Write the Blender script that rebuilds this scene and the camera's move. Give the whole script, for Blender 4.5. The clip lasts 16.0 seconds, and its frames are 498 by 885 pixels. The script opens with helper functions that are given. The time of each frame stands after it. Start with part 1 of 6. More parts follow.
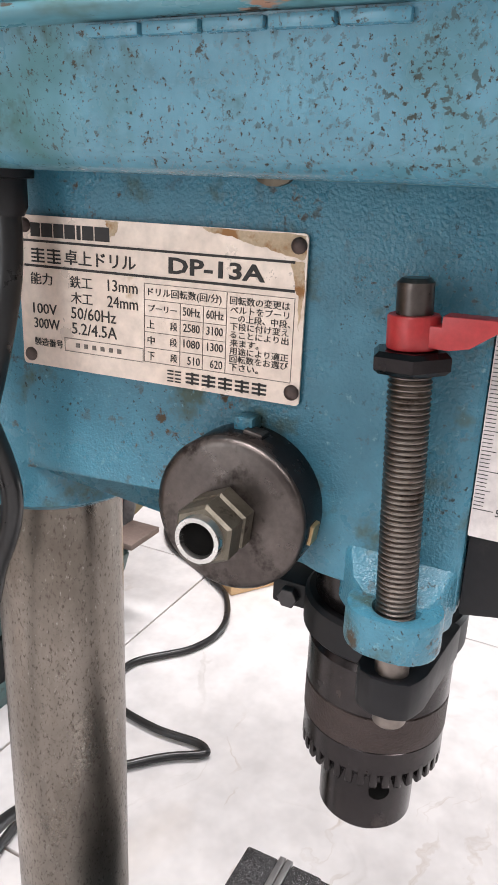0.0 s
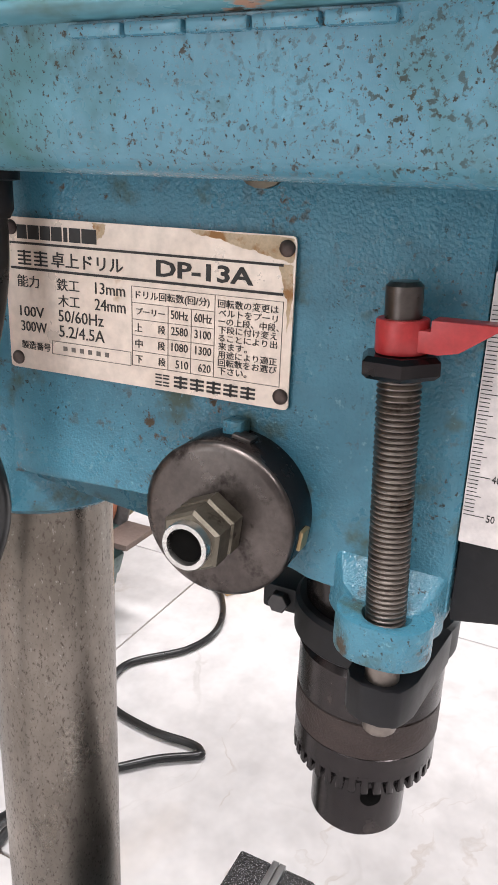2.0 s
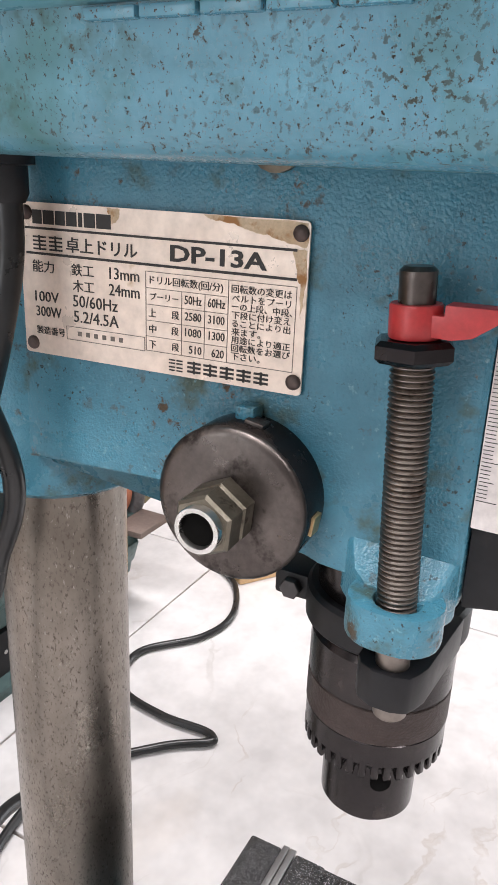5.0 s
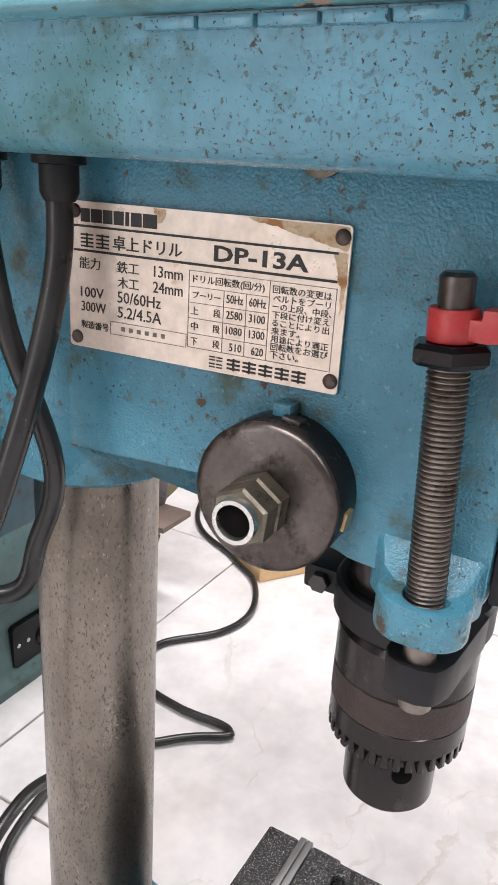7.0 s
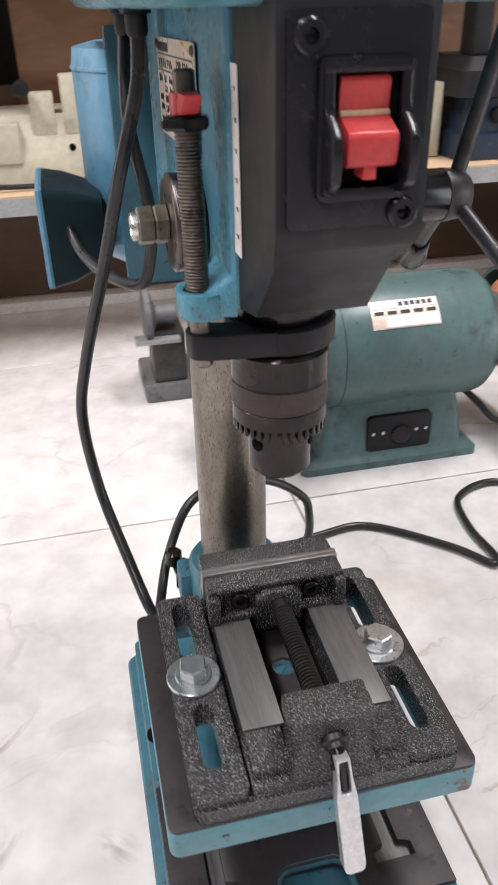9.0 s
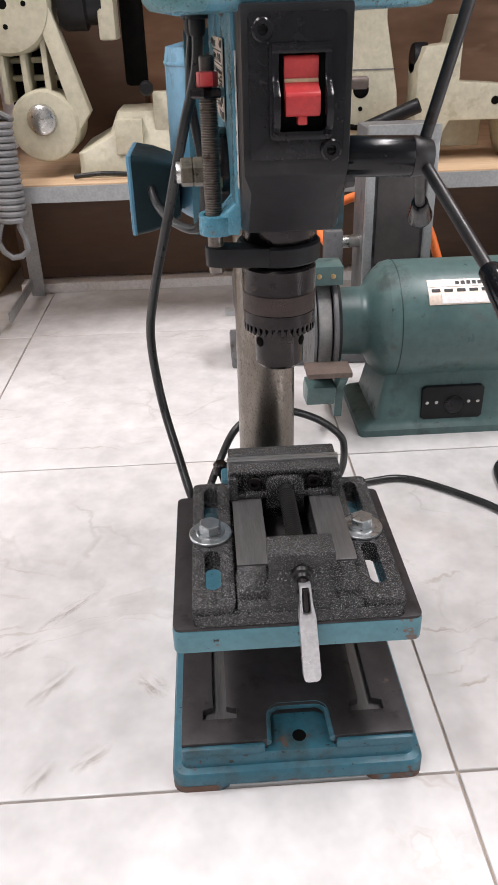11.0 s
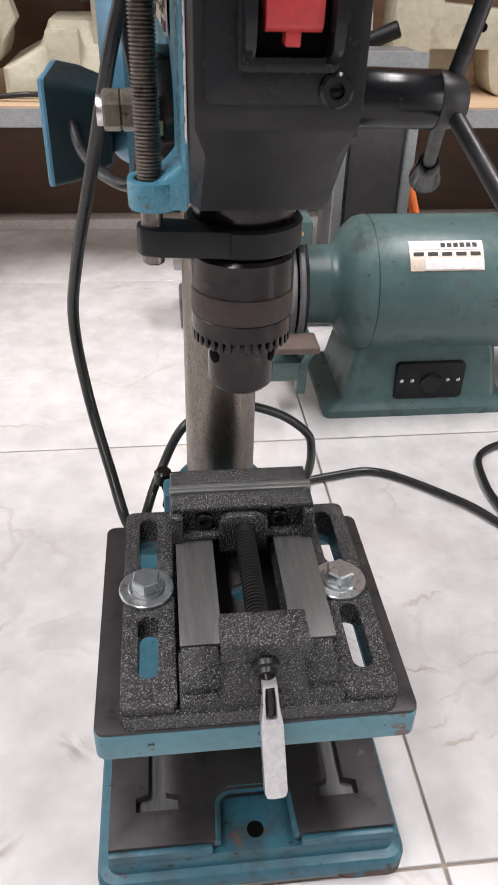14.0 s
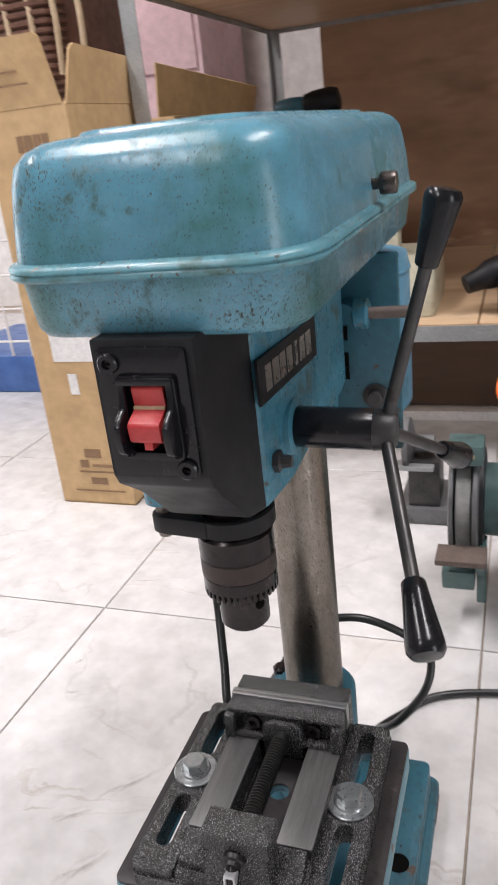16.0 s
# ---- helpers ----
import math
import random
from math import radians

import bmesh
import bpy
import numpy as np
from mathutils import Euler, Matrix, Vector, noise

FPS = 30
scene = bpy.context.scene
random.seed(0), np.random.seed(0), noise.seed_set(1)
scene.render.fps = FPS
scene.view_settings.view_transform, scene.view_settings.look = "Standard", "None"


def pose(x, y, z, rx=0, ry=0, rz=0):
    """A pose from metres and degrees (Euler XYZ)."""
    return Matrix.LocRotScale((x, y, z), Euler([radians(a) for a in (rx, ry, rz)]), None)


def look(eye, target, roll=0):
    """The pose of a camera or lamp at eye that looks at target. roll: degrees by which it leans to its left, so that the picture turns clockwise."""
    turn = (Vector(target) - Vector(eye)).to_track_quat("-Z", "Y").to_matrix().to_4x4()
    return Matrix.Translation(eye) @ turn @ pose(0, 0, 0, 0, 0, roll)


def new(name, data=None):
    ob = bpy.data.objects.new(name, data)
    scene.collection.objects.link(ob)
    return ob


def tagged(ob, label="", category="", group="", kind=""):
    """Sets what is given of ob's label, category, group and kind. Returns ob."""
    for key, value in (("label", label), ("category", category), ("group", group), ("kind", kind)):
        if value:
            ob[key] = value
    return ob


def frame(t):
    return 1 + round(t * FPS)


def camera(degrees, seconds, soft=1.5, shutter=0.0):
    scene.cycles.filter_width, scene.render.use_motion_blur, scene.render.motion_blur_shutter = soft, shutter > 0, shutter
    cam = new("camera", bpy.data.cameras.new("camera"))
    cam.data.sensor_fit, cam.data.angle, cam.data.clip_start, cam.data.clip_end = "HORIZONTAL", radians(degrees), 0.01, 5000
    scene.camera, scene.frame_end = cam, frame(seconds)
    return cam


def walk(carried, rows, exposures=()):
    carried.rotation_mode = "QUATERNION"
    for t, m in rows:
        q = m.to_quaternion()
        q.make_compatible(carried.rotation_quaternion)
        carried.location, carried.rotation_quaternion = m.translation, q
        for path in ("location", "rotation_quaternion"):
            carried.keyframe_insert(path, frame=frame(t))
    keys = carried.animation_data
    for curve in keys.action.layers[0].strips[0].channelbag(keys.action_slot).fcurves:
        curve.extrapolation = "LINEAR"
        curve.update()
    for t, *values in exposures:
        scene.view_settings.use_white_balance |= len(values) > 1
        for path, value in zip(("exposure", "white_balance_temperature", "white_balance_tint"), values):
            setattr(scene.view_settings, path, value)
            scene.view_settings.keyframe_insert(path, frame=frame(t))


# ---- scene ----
cam = camera(36.57, 16.0, shutter=0.4)
PLAN = 0.8  # metres in one unit of the plan below
PATH = [
    (0, (-0.259, 0.039, 0.631), (1.439, 0.871, -0.021), 2.4),
    (0.5, (-0.256, 0.039, 0.631), (1.444, 0.869, -0.018), 2.5),
    (1, (-0.257, 0.039, 0.63), (1.442, 0.87, -0.017), 2.5),
    (1.5, (-0.254, 0.039, 0.631), (1.446, 0.868, -0.018), 2.4),
    (2, (-0.255, 0.038, 0.632), (1.445, 0.862, -0.022), 2.4),
    (2.5, (-0.254, 0.039, 0.631), (1.444, 0.863, -0.031), 2.4),
    (3, (-0.253, 0.039, 0.629), (1.439, 0.87, -0.04), 2.4),
    (3.5, (-0.251, 0.044, 0.627), (1.436, 0.88, -0.048), 2.2),
    (4, (-0.254, 0.042, 0.631), (1.425, 0.89, -0.048), 2.2),
    (6.5, (-0.257, 0.033, 0.63), (1.409, 0.907, -0.05), 3.0),
    (7, (-0.265, 0.038, 0.632), (1.384, 0.939, -0.053), 3.5),
    (7.5, (-0.263, 0.037, 0.626), (1.367, 0.971, -0.059), 4.1),
    (8, (-0.259, -0.048, 0.64), (1.287, 1.01, -0.06), 5.1),
    (8.2, (-0.231, -0.123, 0.641), (1.117, 1.137, -0.131), 4.4),
    (8.3, (-0.221, -0.154, 0.638), (1.01, 1.193, -0.181), 3.6),
    (8.5, (-0.195, -0.209, 0.635), (0.741, 1.315, -0.261), 1.6),
    (8.7, (-0.17, -0.256, 0.639), (0.471, 1.381, -0.315), 0.1),
    (9, (-0.109, -0.287, 0.633), (0.269, 1.4, -0.373), -1.3),
    (9.5, (-0.061, -0.315, 0.617), (0.043, 1.39, -0.422), -2.1),
    (10, (-0.049, -0.377, 0.615), (0.017, 1.337, -0.413), -2.3),
    (12.3, (-0.065, -0.501, 0.648), (0.043, 1.263, -0.288), -0.3),
    (12.5, (-0.065, -0.447, 0.639), (0.044, 1.288, -0.35), -0.1),
    (13, (-0.068, -0.342, 0.623), (0.044, 1.336, -0.46), 0.7),
    (13.5, (-0.067, -0.305, 0.59), (0.081, 1.324, -0.56), 1.7),
    (14, (-0.045, -0.293, 0.608), (0.158, 1.347, -0.52), 1.6),
    (14.5, (-0.042, -0.321, 0.613), (0.119, 1.36, -0.457), 0.7),
    (15, (-0.002, -0.344, 0.667), (-0.086, 1.409, -0.293), -3.2),
    (15.5, (0.108, -0.363, 0.712), (-0.273, 1.412, -0.128), -6.0),
    (16, (0.193, -0.356, 0.73), (-0.473, 1.375, -0.015), -6.5),
]
walk(cam, [(t, look(Vector(eye) * PLAN, Vector(target) * PLAN, roll)) for t, eye, target, roll in PATH],
     [(0.0, 0.0), (7.6, 0.0), (8.5, -0.06), (9.2, -0.1), (12.4, -0.26), (14.0, -0.2), (15.2, -0.2), (16.0, -0.35)])

# ---- light ----
world = bpy.data.worlds.new("room_air")
scene.world = world
world.use_nodes = True
world.node_tree.nodes["Background"].inputs[0].default_value = (0.9, 0.95, 1.0, 1)
world.node_tree.nodes["Background"].inputs[1].default_value = 0.06


def ceiling_lamp(x, y, z, w, h, power):
    data = bpy.data.lights.new("tube_light", "AREA")
    data.shape, data.size, data.size_y, data.energy, data.color = "RECTANGLE", w, h, power, (1.0, 0.955, 0.97)
    ob = new("tube_light", data)
    ob.location = (x, y, z)
    return ob


ceiling_lamp(-1.1, 0.1, 2.66, 0.35, 1.4, 66)
ceiling_lamp(0.9, 0.3, 2.66, 0.35, 1.4, 62)
ceiling_lamp(-1.1, -2.0, 2.66, 0.35, 1.4, 46)
ceiling_lamp(-2.6, 0.5, 2.66, 0.35, 1.4, 34)
# daylight through the shop doors in the east and west walls
for x, y, turn, power in ((3.56, -1.95, 90, 52), (-3.56, 1.62, -90, 27)):
    door_light = ceiling_lamp(x, y, 1.08, 2.0, 1.1, power)
    door_light.name = "door_daylight"
    door_light.data.color = (0.94, 0.965, 1.0)
    door_light.rotation_euler = (0, radians(turn), 0)


# ---- materials ----
def surface(name, c1, c2, scale=20.0, rough=(0.4, 0.6), metal=0.0, bump=(0, 0, 0), spots=(), coat=0.0, stretch=(1, 1, 1), detail=6.0, per_piece=0.0, contrast=(0.35, 0.65), spec=0.5, grain=4.0):
    """Two-tone noise colour, noise roughness, optional relief and spots: (colour, scale, low, high, roughness)."""
    m = bpy.data.materials.new(name)
    m.use_nodes = True
    nt = m.node_tree
    n, l = nt.nodes, nt.links
    b = n["Principled BSDF"]
    b.inputs["Metallic"].default_value = metal
    b.inputs["Specular IOR Level"].default_value = spec
    b.inputs["Coat Weight"].default_value = coat
    b.inputs["Coat Roughness"].default_value = 0.15
    tc = n.new("ShaderNodeTexCoord")
    mp = n.new("ShaderNodeMapping")
    mp.inputs["Scale"].default_value = stretch
    l.new(tc.outputs["Object"], mp.inputs["Vector"])
    vec = mp.outputs["Vector"]

    def noise_ramp(sc, lo, hi, det=detail, rough_n=0.6, off=0.0):
        t = n.new("ShaderNodeTexNoise")
        t.inputs["Scale"].default_value, t.inputs["Detail"].default_value, t.inputs["Roughness"].default_value = sc, det, rough_n
        if off:
            mo = n.new("ShaderNodeMapping")
            mo.inputs["Location"].default_value = (off, off * 0.7, -off)
            l.new(vec, mo.inputs["Vector"])
            l.new(mo.outputs["Vector"], t.inputs["Vector"])
        else:
            l.new(vec, t.inputs["Vector"])
        r = n.new("ShaderNodeMapRange")
        r.inputs["From Min"].default_value, r.inputs["From Max"].default_value = lo, hi
        l.new(t.outputs["Fac"], r.inputs["Value"])
        return r.outputs["Result"]

    def blend(fac, a, bcol):
        x = n.new("ShaderNodeMix")
        x.data_type = "RGBA"
        l.new(fac, x.inputs["Factor"])
        for v, s in ((a, x.inputs["A"]), (bcol, x.inputs["B"])):
            if isinstance(v, tuple):
                s.default_value = (*v, 1)
            else:
                l.new(v, s)
        return x.outputs["Result"]

    col = blend(noise_ramp(scale, *contrast), c1, c2)
    fine = noise_ramp(scale * 9, 0.3, 0.7, 3.0, off=3.1)
    mul = n.new("ShaderNodeMapRange")
    mul.inputs["To Min"].default_value, mul.inputs["To Max"].default_value = 0.88, 1.1
    l.new(fine, mul.inputs["Value"])
    vm = n.new("ShaderNodeVectorMath")
    vm.operation = "SCALE"
    l.new(col, vm.inputs[0])
    l.new(mul.outputs["Result"], vm.inputs["Scale"])
    col = vm.outputs["Vector"]
    rr = n.new("ShaderNodeMapRange")
    rr.inputs["To Min"].default_value, rr.inputs["To Max"].default_value = rough
    l.new(noise_ramp(scale * 2.3, 0.3, 0.7, off=7.7), rr.inputs["Value"])
    ro = rr.outputs["Result"]
    for k, (c, sc, lo, hi, ra, *patches) in enumerate(spots):
        f = noise_ramp(sc, lo, hi, 5.0, 0.65, off=1.7 + 2.3 * k)
        if patches:
            within = n.new("ShaderNodeMath")
            within.operation = "MULTIPLY"
            l.new(f, within.inputs[0])
            l.new(noise_ramp(patches[0], 0.44, 0.6, 3.0, off=5.9 + k), within.inputs[1])
            f = within.outputs[0]
        col = blend(f, col, c)
        x = n.new("ShaderNodeMix")
        l.new(f, x.inputs["Factor"])
        l.new(ro, x.inputs["A"])
        x.inputs["B"].default_value = ra
        ro = x.outputs["Result"]
    if per_piece:
        oi = n.new("ShaderNodeObjectInfo")
        mr = n.new("ShaderNodeMapRange")
        mr.inputs["To Min"].default_value, mr.inputs["To Max"].default_value = 1 - per_piece, 1.0
        l.new(oi.outputs["Random"], mr.inputs["Value"])
        v2 = n.new("ShaderNodeVectorMath")
        v2.operation = "SCALE"
        l.new(col, v2.inputs[0])
        l.new(mr.outputs["Result"], v2.inputs["Scale"])
        col = v2.outputs["Vector"]
    l.new(col, b.inputs["Base Color"])
    l.new(ro, b.inputs["Roughness"])
    if bump[0]:
        t = n.new("ShaderNodeTexNoise")
        t.inputs["Scale"].default_value, t.inputs["Detail"].default_value = bump[0], grain
        l.new(vec, t.inputs["Vector"])
        bp = n.new("ShaderNodeBump")
        bp.inputs["Strength"].default_value, bp.inputs["Distance"].default_value = bump[1], bump[2]
        l.new(t.outputs["Fac"], bp.inputs["Height"])
        l.new(bp.outputs["Normal"], b.inputs["Normal"])
    return m


teal = surface("teal_hammered_paint", (0.047, 0.185, 0.262), (0.066, 0.222, 0.305), 14, (0.2, 0.36), bump=(1150, 0.55, 0.0007), grain=1.5,
               spots=(((0.06, 0.10, 0.085), 42, 0.56, 0.68, 0.6), ((0.022, 0.03, 0.028), 620, 0.60, 0.65, 0.7, 26), ((0.07, 0.048, 0.028), 150, 0.60, 0.66, 0.75, 22), ((0.13, 0.30, 0.37), 420, 0.62, 0.7, 0.3)))
teal_cover = surface("teal_cover_paint", (0.084, 0.245, 0.335), (0.118, 0.292, 0.382), 7, (0.16, 0.3), bump=(420, 0.12, 0.0006),
                     spots=(((0.045, 0.155, 0.155), 14, 0.5, 0.68, 0.4), ((0.045, 0.10, 0.09), 60, 0.55, 0.68, 0.55, 9), ((0.035, 0.042, 0.03), 640, 0.555, 0.61, 0.7, 11), ((0.05, 0.043, 0.03), 420, 0.61, 0.66, 0.7, 15), ((0.03, 0.03, 0.022), 900, 0.60, 0.65, 0.7)))
teal_lip = surface("teal_lip_paint", (0.095, 0.255, 0.315), (0.13, 0.30, 0.35), 12, (0.2, 0.36), bump=(240, 0.12, 0.0009), stretch=(1, 0.5, 1.5),
                   spots=(((0.06, 0.11, 0.09), 40, 0.52, 0.7, 0.55), ((0.34, 0.20, 0.14), 55, 0.63, 0.66, 0.75), ((0.06, 0.045, 0.03), 180, 0.62, 0.67, 0.7)))
teal_dark = surface("teal_base_paint", (0.022, 0.098, 0.138), (0.033, 0.125, 0.17), 16, (0.32, 0.5), bump=(260, 0.2, 0.001),
                    spots=(((0.025, 0.05, 0.055), 25, 0.52, 0.7, 0.6), ((0.09, 0.055, 0.04), 60, 0.625, 0.665, 0.75), ((0.02, 0.022, 0.02), 180, 0.63, 0.68, 0.7)))
# teal paint made lighter and bluer: side light on motor and lid put into colour
lit_teal = surface("lit_teal_motor_paint", (0.095, 0.25, 0.37), (0.12, 0.285, 0.41), 10, (0.28, 0.42), bump=(300, 0.06, 0.001), spots=(((0.08, 0.16, 0.2), 40, 0.6, 0.75, 0.6),))
green_grey = surface("green_grey_paint", (0.062, 0.112, 0.112), (0.085, 0.145, 0.14), 9, (0.26, 0.45), bump=(90, 0.06, 0.001),
                     spots=(((0.10, 0.075, 0.055), 16, 0.62, 0.74, 0.7, 6), ((0.04, 0.062, 0.058), 24, 0.54, 0.7, 0.6), ((0.03, 0.03, 0.025), 120, 0.64, 0.69, 0.7, 10)))
column_steel = surface("worn_column_steel", (0.29, 0.26, 0.23), (0.19, 0.168, 0.145), 22, (0.24, 0.38), metal=1.0, bump=(900, 0.08, 0.0003), stretch=(1, 1, 0.5),
                       spots=(((0.12, 0.098, 0.08), 9, 0.5, 0.75, 0.5), ((0.11, 0.092, 0.078), 900, 0.54, 0.66, 0.5), ((0.36, 0.34, 0.31), 700, 0.62, 0.72, 0.35)))
dark_steel = surface("dark_oiled_steel", (0.05, 0.048, 0.05), (0.085, 0.08, 0.08), 30, (0.32, 0.5), metal=0.6, bump=(400, 0.04, 0.0004),
                     spots=(((0.05, 0.04, 0.035), 70, 0.62, 0.7, 0.6),))
ground_steel = surface("ground_table_steel", (0.05, 0.045, 0.046), (0.03, 0.027, 0.029), 14, (0.38, 0.52), metal=0.35, bump=(500, 0.03, 0.0004), spec=0.3,
                       spots=(((0.13, 0.10, 0.085), 34, 0.66, 0.75, 0.6), ((0.02, 0.018, 0.018), 60, 0.58, 0.7, 0.45)))
cap_steel = surface("worn_cap_steel", (0.075, 0.064, 0.06), (0.125, 0.108, 0.1), 60, (0.24, 0.4), metal=0.9, bump=(300, 0.05, 0.0004),
                    spots=(((0.03, 0.024, 0.022), 75, 0.54, 0.66, 0.6), ((0.18, 0.16, 0.145), 90, 0.62, 0.76, 0.35)))
nut_steel = surface("olive_plated_steel", (0.105, 0.092, 0.07), (0.17, 0.152, 0.12), 90, (0.34, 0.52), metal=0.8, bump=(400, 0.05, 0.0004), spots=(((0.05, 0.04, 0.032), 160, 0.58, 0.68, 0.6),))
bright_steel = surface("bright_steel", (0.62, 0.61, 0.59), (0.5, 0.49, 0.47), 60, (0.22, 0.38), metal=1.0)
zinc = surface("zinc_plated_steel", (0.52, 0.54, 0.55), (0.40, 0.42, 0.43), 110, (0.24, 0.38), metal=0.95, bump=(500, 0.05, 0.0004), spots=(((0.26, 0.27, 0.28), 160, 0.58, 0.7, 0.4),))
thread_steel = surface("threaded_rod_steel", (0.19, 0.165, 0.15), (0.27, 0.24, 0.215), 50, (0.3, 0.45), metal=1.0, spots=(((0.09, 0.065, 0.05), 130, 0.58, 0.7, 0.55),))
chuck_steel = surface("blackened_chuck_steel", (0.026, 0.023, 0.024), (0.044, 0.039, 0.039), 30, (0.17, 0.3), metal=0.85, spots=(((0.085, 0.07, 0.065), 44, 0.58, 0.74, 0.38), ((0.14, 0.125, 0.118), 260, 0.66, 0.76, 0.35)))
knurl_steel = surface("brown_knurled_band", (0.046, 0.033, 0.030), (0.062, 0.045, 0.041), 60, (0.42, 0.58), metal=0.4, bump=(1300, 0.7, 0.0008))
black_plastic = surface("black_plastic", (0.009, 0.009, 0.010), (0.013, 0.013, 0.015), 40, (0.35, 0.5), spec=0.25, bump=(700, 0.05, 0.0003))
grey_plastic = surface("matt_charcoal_plastic", (0.013, 0.013, 0.0145), (0.018, 0.018, 0.020), 30, (0.42, 0.56), spec=0.25, bump=(900, 0.06, 0.0003), spots=(((0.04, 0.037, 0.035), 45, 0.62, 0.8, 0.6),))
gloss_black = surface("gloss_black_plastic", (0.006, 0.006, 0.008), (0.010, 0.010, 0.012), 30, (0.15, 0.28), spec=0.35, spots=(((0.035, 0.032, 0.03), 130, 0.64, 0.78, 0.5),))
rubber = surface("black_cable_rubber", (0.010, 0.010, 0.011), (0.018, 0.018, 0.018), 60, (0.25, 0.4), bump=(300, 0.05, 0.0005))
# pale speckle: hammertone flake, with the relief's glints put into its colour
cast_black = surface("hammered_black_casting", (0.011, 0.011, 0.012), (0.019, 0.019, 0.02), 60, (0.18, 0.26), bump=(1300, 0.9, 0.001), spec=0.5, grain=1.0,
                     spots=(((0.22, 0.22, 0.225), 1400, 0.565, 0.62, 0.25),))
red = surface("red_plastic", (0.43, 0.03, 0.034), (0.51, 0.05, 0.05), 60, (0.3, 0.45), spots=(((0.3, 0.16, 0.13), 130, 0.68, 0.75, 0.6),))
plate_tin = surface("aged_tin_plate", (0.72, 0.59, 0.50), (0.80, 0.68, 0.59), 28, (0.25, 0.4), metal=0.25,
                    spots=(((0.50, 0.36, 0.22), 60, 0.66, 0.76, 0.6), ((0.40, 0.22, 0.09), 34, 0.73, 0.78, 0.7)))
plate_bare = surface("peeled_plate_rust", (0.50, 0.36, 0.22), (0.62, 0.48, 0.33), 120, (0.5, 0.7), spots=(((0.36, 0.17, 0.06), 110, 0.52, 0.62, 0.75),))
white_scale = surface("white_scale_plate", (0.8, 0.74, 0.72), (0.74, 0.68, 0.66), 40, (0.35, 0.5))
ink = surface("black_ink", (0.02, 0.018, 0.018), (0.03, 0.026, 0.024), 60, (0.5, 0.6))
pale_ink = surface("grey_ink", (0.13, 0.11, 0.10), (0.18, 0.15, 0.13), 60, (0.5, 0.6))
rivet_mat = surface("brown_rivet", (0.07, 0.045, 0.04), (0.12, 0.09, 0.08), 120, (0.4, 0.6), metal=0.4)
brass = surface("brass_clip", (0.42, 0.30, 0.15), (0.5, 0.36, 0.2), 90, (0.35, 0.5), metal=0.9)
cream = surface("cream_machine_paint", (0.48, 0.45, 0.34), (0.53, 0.495, 0.38), 9, (0.35, 0.5), spots=(((0.36, 0.32, 0.22), 22, 0.58, 0.74, 0.6), ((0.2, 0.16, 0.1), 70, 0.68, 0.74, 0.6)))
plywood = surface("pine_shelf_board", (0.52, 0.35, 0.21), (0.60, 0.43, 0.28), 9, (0.5, 0.65), stretch=(0.3, 4, 4), spots=(((0.36, 0.21, 0.11), 14, 0.62, 0.76, 0.6),))
brown_board = surface("brown_back_board", (0.085, 0.048, 0.03), (0.12, 0.068, 0.043), 3.5, (0.5, 0.7), stretch=(0.5, 1, 2), spots=(((0.075, 0.04, 0.026), 2.5, 0.5, 0.6, 0.6),))
back_ply = surface("warm_brown_plywood", (0.40, 0.24, 0.15), (0.49, 0.31, 0.20), 2.2, (0.4, 0.6), stretch=(0.5, 1, 1.6), spots=(((0.28, 0.15, 0.09), 1.6, 0.48, 0.56, 0.5), ((0.58, 0.41, 0.29), 2.6, 0.6, 0.66, 0.5)))
galv = surface("galvanised_angle_steel", (0.34, 0.35, 0.355), (0.42, 0.43, 0.435), 25, (0.35, 0.5), metal=0.5)
cardboard = surface("corrugated_cardboard", (0.50, 0.33, 0.17), (0.56, 0.38, 0.2), 5, (0.6, 0.75), spots=(((0.42, 0.27, 0.13), 9, 0.6, 0.75, 0.7),))
paper = surface("white_paper", (0.75, 0.73, 0.72), (0.8, 0.78, 0.77), 20, (0.5, 0.7))
grey_metal = surface("grey_painted_machine", (0.11, 0.11, 0.115), (0.16, 0.16, 0.165), 14, (0.35, 0.55), spots=(((0.05, 0.045, 0.04), 30, 0.58, 0.7, 0.6),))
orange_rubber = surface("orange_hose", (0.85, 0.16, 0.03), (0.9, 0.22, 0.05), 30, (0.35, 0.5))
stone_wheel = surface("grey_grinding_stone", (0.22, 0.22, 0.22), (0.32, 0.31, 0.30), 60, (0.8, 0.95), bump=(500, 0.4, 0.001))
salmon_stone = surface("salmon_grinding_stone", (0.62, 0.22, 0.12), (0.68, 0.28, 0.17), 40, (0.8, 0.95), bump=(500, 0.4, 0.001))
belt_grey = surface("worn_abrasive_belt", (0.045, 0.04, 0.04), (0.065, 0.058, 0.057), 14, (0.7, 0.85), bump=(900, 0.3, 0.0006))
navy = surface("navy_machine_paint", (0.012, 0.02, 0.042), (0.02, 0.032, 0.06), 14, (0.3, 0.45), bump=(200, 0.06, 0.001), spots=(((0.05, 0.05, 0.055), 60, 0.62, 0.72, 0.6),))
olive_cloth = surface("olive_canvas", (0.075, 0.06, 0.03), (0.11, 0.09, 0.048), 20, (0.8, 0.95), bump=(120, 0.5, 0.003))
# teal paint darkened: the shade on the terminal box is in its colour
shaded_teal = surface("shaded_teal_box_paint", (0.005, 0.016, 0.02), (0.008, 0.022, 0.027), 30, (0.45, 0.6), spec=0.25, bump=(300, 0.1, 0.0008))
wicker = surface("brown_wicker", (0.10, 0.045, 0.03), (0.17, 0.08, 0.055), 40, (0.5, 0.7))
